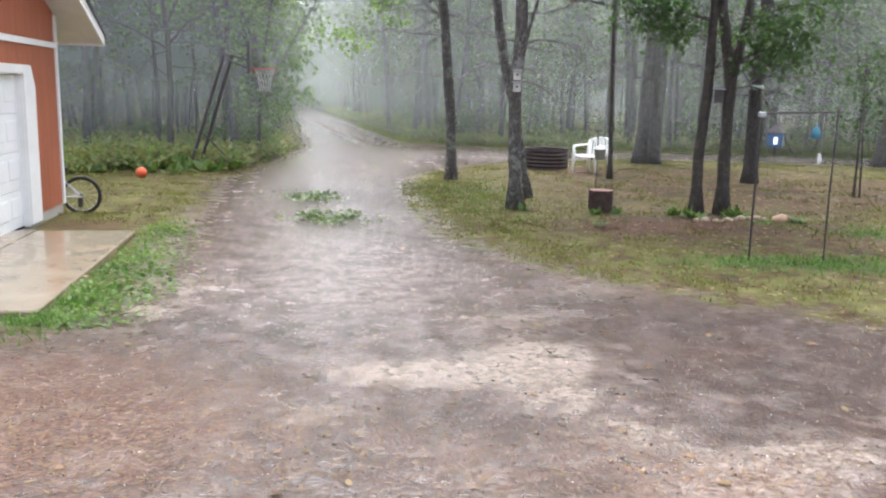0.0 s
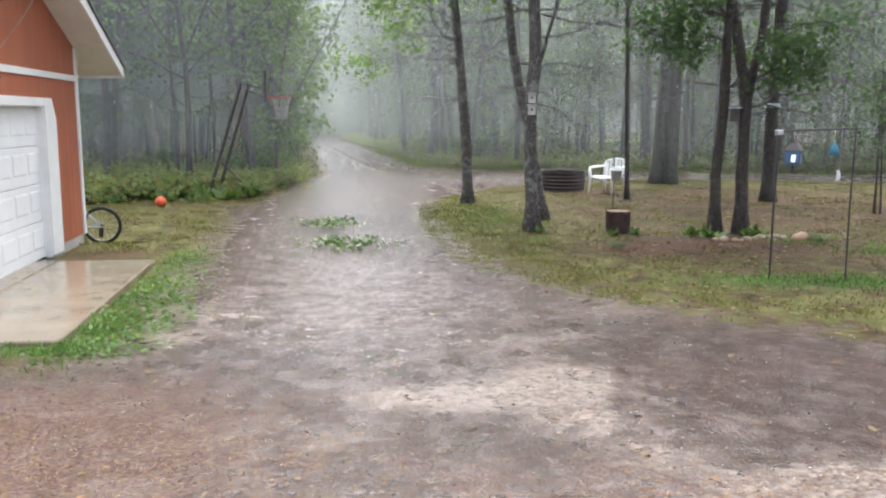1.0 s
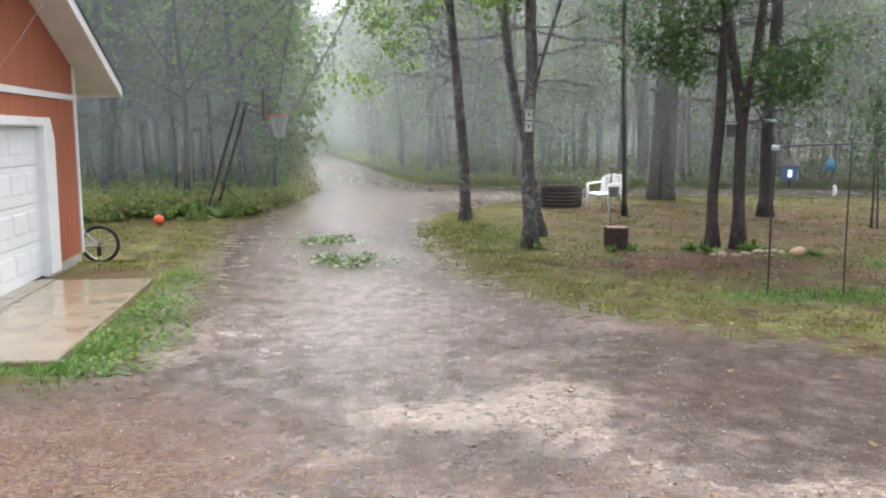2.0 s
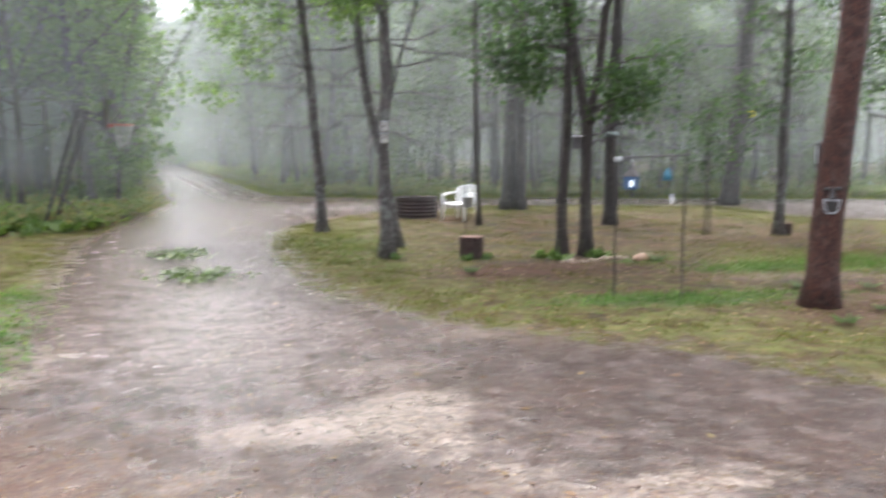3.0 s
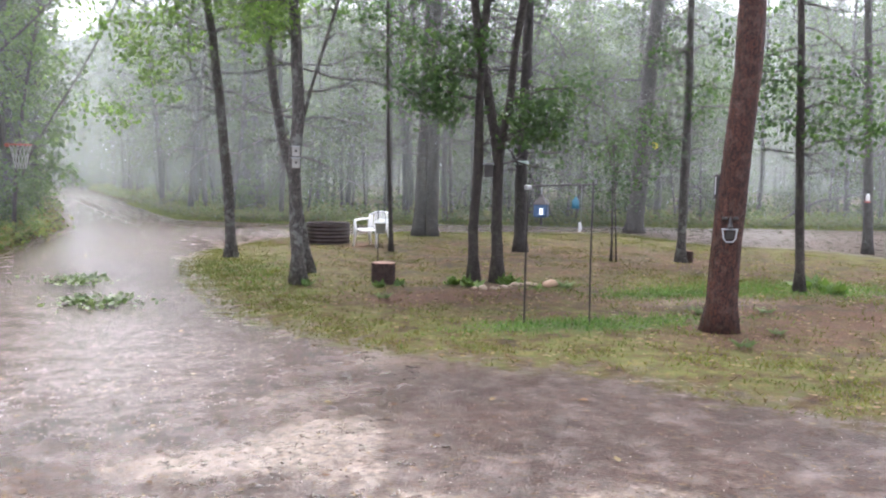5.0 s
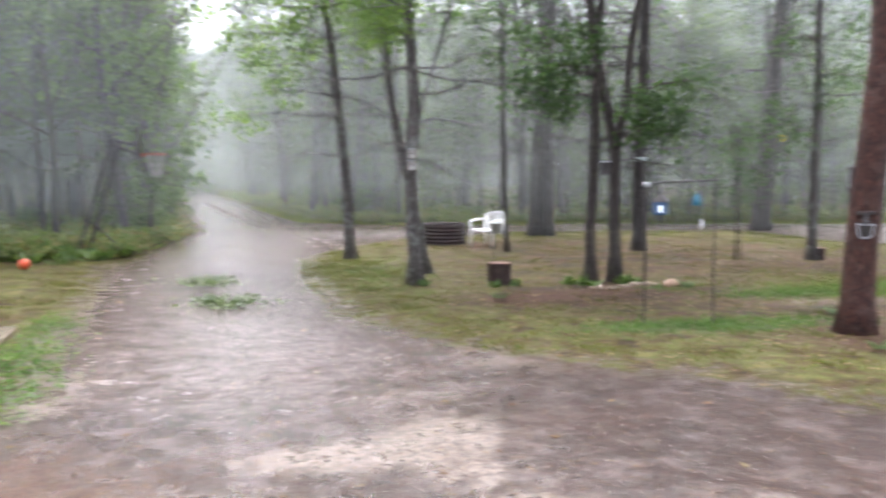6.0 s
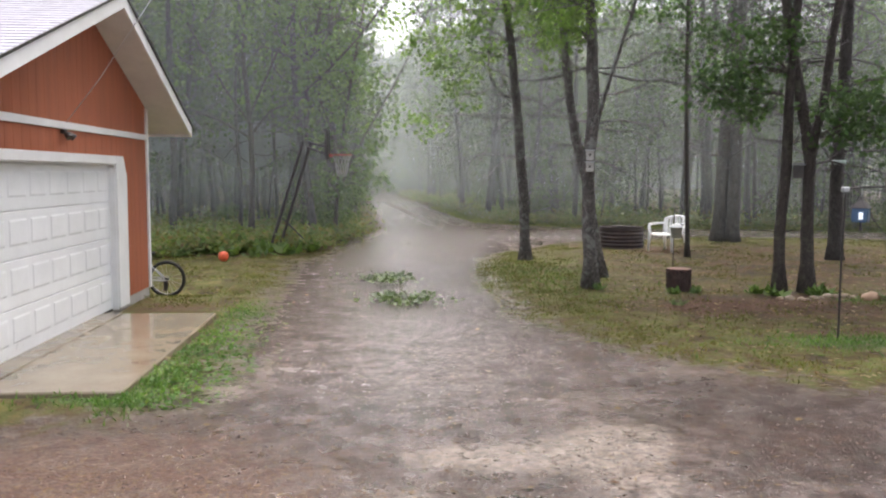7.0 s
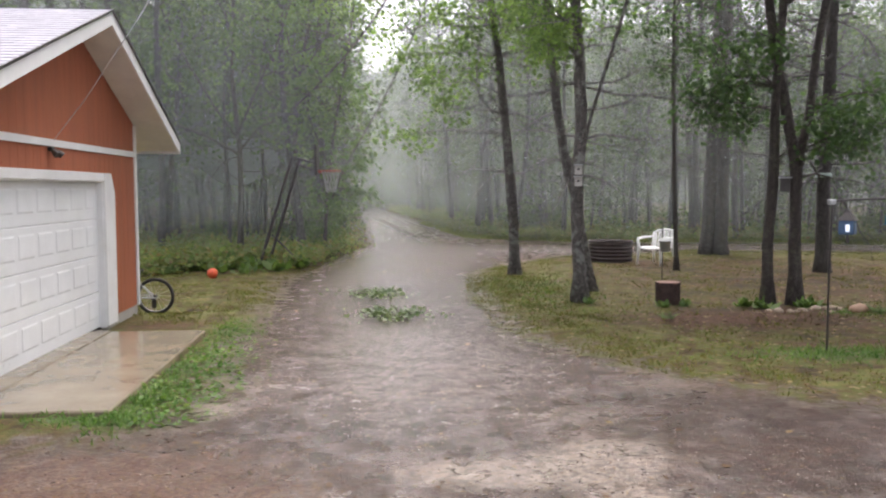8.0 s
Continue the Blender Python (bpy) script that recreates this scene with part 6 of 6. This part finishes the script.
part("jar", Geo().lathe([(0.045, 0.015), (0.05, 0.06), (0.048, 0.16), (0.03, 0.2), (0.001, 0.205)], 18), PLASTIC, nectar, "milky white jar", True)
part("hook", Geo().tube([(0, 0, 0.2), (0, 0.0, 0.27), (0, 0.06, 0.3), (0, 0.14, 0.29)], 0.005, 6), DARK_STEEL, nectar)


def build_fallen_limb():
    """A bare limb come down among the ferns beyond the loop road."""
    rng = np.random.default_rng(77)
    ob = thing("fallen_limb", (27.0, 25.9, 0.0), "bare grey fallen limb propped among the ferns", "branch")
    g = Geo()
    g.tube([(-0.6, 0.6, -0.05), (0.3, 0.1, 0.75), (1.3, -0.6, 1.35), (2.4, -1.5, 1.6), (3.3, -2.2, 2.0)], [0.09, 0.08, 0.065, 0.05, 0.03], 8, rough=0.15, seed=3)
    g.tube([(3.2, -2.1, 1.95), (3.4, -2.3, 1.0), (3.5, -2.4, -0.05)], [0.03, 0.04, 0.05], 6)
    for k in range(7):
        branched(g, rng, (0.5 + 0.4 * k, -0.05 - 0.33 * k, 0.9 + 0.14 * k), (rng.uniform(-0.6, 0.6), rng.uniform(-0.4, 0.4), 0.9), rng.uniform(0.6, 1.3), 0.018, 3)
    g.v = [(0.75 * x, 0.75 * y, 0.8 * z) for x, y, z in g.v]
    part("bough", g, FAR_BARK, ob)


build_fallen_limb()


def build_trunk_ornament():
    """Plain shapes of a decoration fixed to the leaning pine."""
    x, y = toward_eye(7.47, 8.13, 0.2)
    ob = thing("trunk_ornament", (x, y, 1.16), "dark and white cast ornament fixed to the red pine", "ornament", turn=face_turn(x, y))
    part("bar", Geo().box(-0.1, -0.03, -0.02, 0.03, 0.26, 0.3, 0.008), DARK_STEEL, ob)
    part("bar", Geo().box(0.03, 0.1, -0.02, 0.03, 0.265, 0.305, 0.008), DARK_STEEL, ob)
    part("wedge", Geo().tube([(0, 0.01, 0.3), (0, -0.015, 0.22), (0, -0.03, 0.17)], [0.015, 0.025, 0.04], 8), DARK_STEEL, ob)
    part("loop", Geo().tube([(-0.085, 0, 0.15), (-0.07, -0.015, 0.04), (-0.04, -0.02, 0.0), (0.04, -0.02, 0.0), (0.07, -0.015, 0.04), (0.085, 0, 0.15)], 0.009, 8), STEEL, ob, "pale loop")
    part("cross_bar", Geo().tube([(-0.095, 0, 0.155), (0, -0.02, 0.15), (0.095, 0, 0.155)], 0.009, 8), STEEL, ob)
    part("plate", Geo().box(-0.055, 0.055, 0.0, 0.03, 0.02, 0.14, 0.01), DARK_STEEL, ob)
    x, y = 7.36, 8.27
    ob = thing("thermometer", (x, y, 1.68), "slim dark thermometer hung on the pine's side", "thermometer", turn=face_turn(x, y))
    part("case", Geo().box(-0.035, 0.035, -0.05, -0.02, 0, 0.3, 0.008), DARK_STEEL, ob)
    part("tube", Geo().tube([(-0.02, -0.054, 0.05), (-0.02, -0.054, 0.27)], 0.005, 6), WHITE, ob)
    part("hanger", Geo().box(-0.01, 0.08, -0.02, 0.04, 0.14, 0.17, 0.004), DARK_STEEL, ob)


build_trunk_ornament()
marker = thing("white_marker", (16.07, 24.78, 0.0), "short white marker post at the loop road's edge", "marker")
part("post", Geo().tube([(0, 0, -0.1), (0, 0, 0.2), (0, 0, 0.24)], [0.05, 0.045, 0.02], 12), PLASTIC, marker)
part("cap", Geo().lathe([(0.06, 0.24), (0.06, 0.29), (0.03, 0.33), (0.001, 0.33)], 12), PLASTIC, marker)


def stone(at, r, material, seed, label):
    rng = np.random.default_rng(seed)
    bm = bmesh.new()
    bmesh.ops.create_icosphere(bm, subdivisions=2, radius=1.0)
    sx, sy, sz = r * rng.uniform(0.9, 1.4), r * rng.uniform(0.8, 1.1), r * rng.uniform(0.6, 0.85)
    for v in bm.verts:
        k = 1 + 0.3 * noise.noise(v.co * 1.3 + Vector((seed * 3.1, 0, 0)))
        v.co = Vector((v.co.x * sx * k, v.co.y * sy * k, v.co.z * sz * k))
    me = bpy.data.meshes.new("stone")
    bm.to_mesh(me)
    bm.free()
    me.materials.append(material)
    me.polygons.foreach_set("use_smooth", [True] * len(me.polygons))
    ob = new("stone", me)
    ob.matrix_basis = pose(*at, 0.03 + sz * 0.5, 0, 0, rng.uniform(0, 360))
    return tagged(ob, label, "stone", "stones round the oaks")


rock_spots = [(6.05, 12.42, 0.07), (6.15, 12.3, 0.09), (6.3, 12.24, 0.07), (6.42, 12.3, 0.05), (6.58, 12.4, 0.08), (6.72, 12.45, 0.06), (6.88, 12.55, 0.1), (7.0, 12.52, 0.08), (7.1, 12.5, 0.09), (7.2, 12.4, 0.07)]
for k, (x, y, r) in enumerate(rock_spots):
    stone((x, y), 0.78 * r, STONE_GREY, 60 + k, "pale rounded border stone beside the dark oaks")
stone((7.4, 12.25), 0.15, STONE_TAN, 80, "large rounded tan boulder in the border")


def leafy_plant(at, seed, size, material, label, name="fern"):
    ob = thing(name, (*at, 0.03), label, "plant")
    v, f = fern_shape(seed, 7, size)
    mesh_ob = new("fronds", joined("fronds", v, f, material))
    mesh_ob.name = "frond"
    mesh_ob.parent = ob
    return ob


PLANT = foliage("plant_leaf", (0.08, 0.13, 0.045), (0.115, 0.175, 0.06), (0.16, 0.215, 0.085), glow=0.35)


def broad_plant(at, seed, size, label):
    rng = np.random.default_rng(seed)
    ob = thing("broadleaf_plant", (*at, 0.02), label, "plant")
    n = 26
    p = rng.normal(0, size * 0.35, (n, 3)) * np.array([1, 1, 0.0]) + np.array([0, 0, 0.02])
    v, f = leaf_arrays(rng, p, size, KITE, -0.75, 0.7, 0.9)
    m = new("foliage", joined("foliage", v, f, PLANT))
    m.parent = ob
    return ob


for k, (x, y, s) in enumerate(((6.84, 7.14, 0.22), (4.21, 11.73, 0.22), (7.84, 7.64, 0.16), (7.94, 9.11, 0.25), (7.62, 12.1, 0.25), (8.9, 8.9, 0.2))):
    leafy_plant((x, y), 70 + k, s, LUSH, "small bright green fern in the lawn")
for k, (x, y, s) in enumerate(((6.1, 12.75, 0.2), (5.9, 12.95, 0.18), (6.95, 12.85, 0.2), (6.75, 12.75, 0.16), (3.5, 13.5, 0.12), (4.6, 13.0, 0.12), (4.95, 13.1, 0.14), (-2.9, 19.3, 0.3), (-2.3, 19.8, 0.32), (-3.6, 19.6, 0.28), (-1.8, 20.6, 0.3), (-4.6, 19.4, 0.25), (-2.8, 20.3, 0.35), (-5.4, 18.9, 0.28), (-4.2, 20.2, 0.34), (-6.0, 19.8, 0.3), (-3.3, 20.8, 0.36), (12.0, 10.9, 0.25), (11.8, 10.3, 0.22))):
    broad_plant((x, y), 90 + k, s, "low broad-leaved green plant in the wet grass")


def fallen_branch(at, seed, reach, turn):
    rng = np.random.default_rng(seed)
    ob = thing("fallen_branch", (*at, 0.02), "green oak bough torn down onto the wet drive", "branch", "fallen boughs", turn=turn)
    g, tips = Geo(), []
    main = [Vector((-reach + 2 * reach * t, 0.12 * math.sin(3 * t), 0.03 + 0.03 * math.sin(5 * t))) for t in np.linspace(0, 1, 8)]
    g.tube(main, [0.018 * (1 - 0.8 * k / 7) for k in range(8)], 6)
    for k in range(12):
        q = main[1 + k % 7]
        e = q + Vector((rng.uniform(-0.1, 0.35), rng.choice((-1, 1)) * rng.uniform(0.12, 0.5), rng.uniform(0.0, 0.04)))
        g.tube([q, q.lerp(e, 0.5) + Vector((0, 0, 0.03)), e], [0.007, 0.005, 0.002], 4)
        tips += [e, q.lerp(e, 0.6)]
    part("bough", g, DARK_BARK, ob)
    leaf_part("foliage", rng, [(p.x, p.y, p.z + 0.02) for p in tips], 0.4, 12, 0.075, BOUGH_LEAF, ob, LOBED, 0.0, flat=0.07)


# the palest, greyer tone puts wet glare into the leaf colour
BOUGH_LEAF = foliage("torn_leaf", (0.08, 0.13, 0.05), (0.12, 0.175, 0.075), (0.22, 0.27, 0.16), (0.06, 0.1, 0.042), glow=0.25, shine=0.5)
fallen_branch((-0.08, 14.8), 5, 0.36, 15)
fallen_branch((0.16, 12.2), 6, 0.36, -12)


def scatter_litter():
    rng = np.random.default_rng(61)
    n = 9500
    x, y = rng.uniform(-4, 15, n), rng.uniform(3.2, 24, n)
    off = off_road(x, y)
    keep = (rng.random(n) < np.where(off > 0, 0.8, 0.06)) & ~((x < -2.2) & (y < 13.6))
    x, y = x[keep], y[keep]
    v, f = leaf_arrays(rng, np.stack([x, y, relief(x, y) + 0.012], 1), 0.065, LOBED, 0.0, 0.25)
    tagged(new("leaf_litter", joined("leaf_litter", v, f, FALLEN_LEAF)), "scattered fallen oak leaves on lawn and drive", "leaves", kind="stuff")
    # wet chips and pebbles on the drive
    n = 5000
    x, y = rng.uniform(-2.5, 6, n), 3.0 + 15 * rng.random(n) ** 1.6
    keep = off_road(x, y) < 0.1
    x, y = x[keep], y[keep]
    n = len(x)
    octa = np.array([(1, 0, 0), (-1, 0, 0), (0, 1, 0), (0, -1, 0), (0, 0, 0.6), (0, 0, -0.6)], float)
    tri = np.array([(0, 2, 4), (2, 1, 4), (1, 3, 4), (3, 0, 4), (2, 0, 5), (1, 2, 5), (3, 1, 5), (0, 3, 5)])
    v, f = stamp(octa, tri, np.stack([x, y, relief(x, y) + 0.002], 1), rng.uniform(0, 6.28, n), rng.uniform(0.004, 0.014, n))
    tagged(new("pebbles", joined("pebbles", v, f, WET_PEBBLE)), "small wet pebbles scattered over the gravel drive", "pebbles", kind="stuff")
    # needles, twigs and chips washed together on the drive
    n = 30000
    x, y = rng.uniform(-3.4, 6, n), 3.0 + 7 * rng.random(n) ** 1.3
    w = 0.12 + spot(x, y, -1.9, 5.2, 1.5, 1.1, 0.9) + spot(x, y, -0.6, 4.3, 1.2, 0.8, 0.5) + spot(x, y, 2.2, 3.8, 1.2, 0.5, 0.5)
    keep = (rng.random(n) < w) & (off_road(x, y) < 0.4)
    x, y = x[keep], y[keep]
    v, f = leaf_arrays(rng, np.stack([x, y, relief(x, y) + 0.004], 1), 0.055, KITE, 0.0, 0.15, 0.3)
    tagged(new("needle_litter", joined("needle_litter", v, f, FALLEN_LEAF)), "rusty pine needles and chips on the gravel", "litter", kind="stuff")
    n = 1100
    x, y = rng.uniform(-2, 7, n), 3.2 + 6 * rng.random(n) ** 1.2
    keep = off_road(x, y) < 0.3
    x, y = x[keep], y[keep]
    n = len(x)
    v, f = stamp(octa, tri, np.stack([x, y, relief(x, y) + rng.uniform(0.005, 0.03, n)], 1), rng.uniform(0, 6.28, n), rng.uniform(0.002, 0.005, n))
    tagged(new("rain_splash", joined("rain_splash", v, f, PLASTIC)), "bright rain drops bouncing off the drive", "rain", kind="stuff")


scatter_litter()
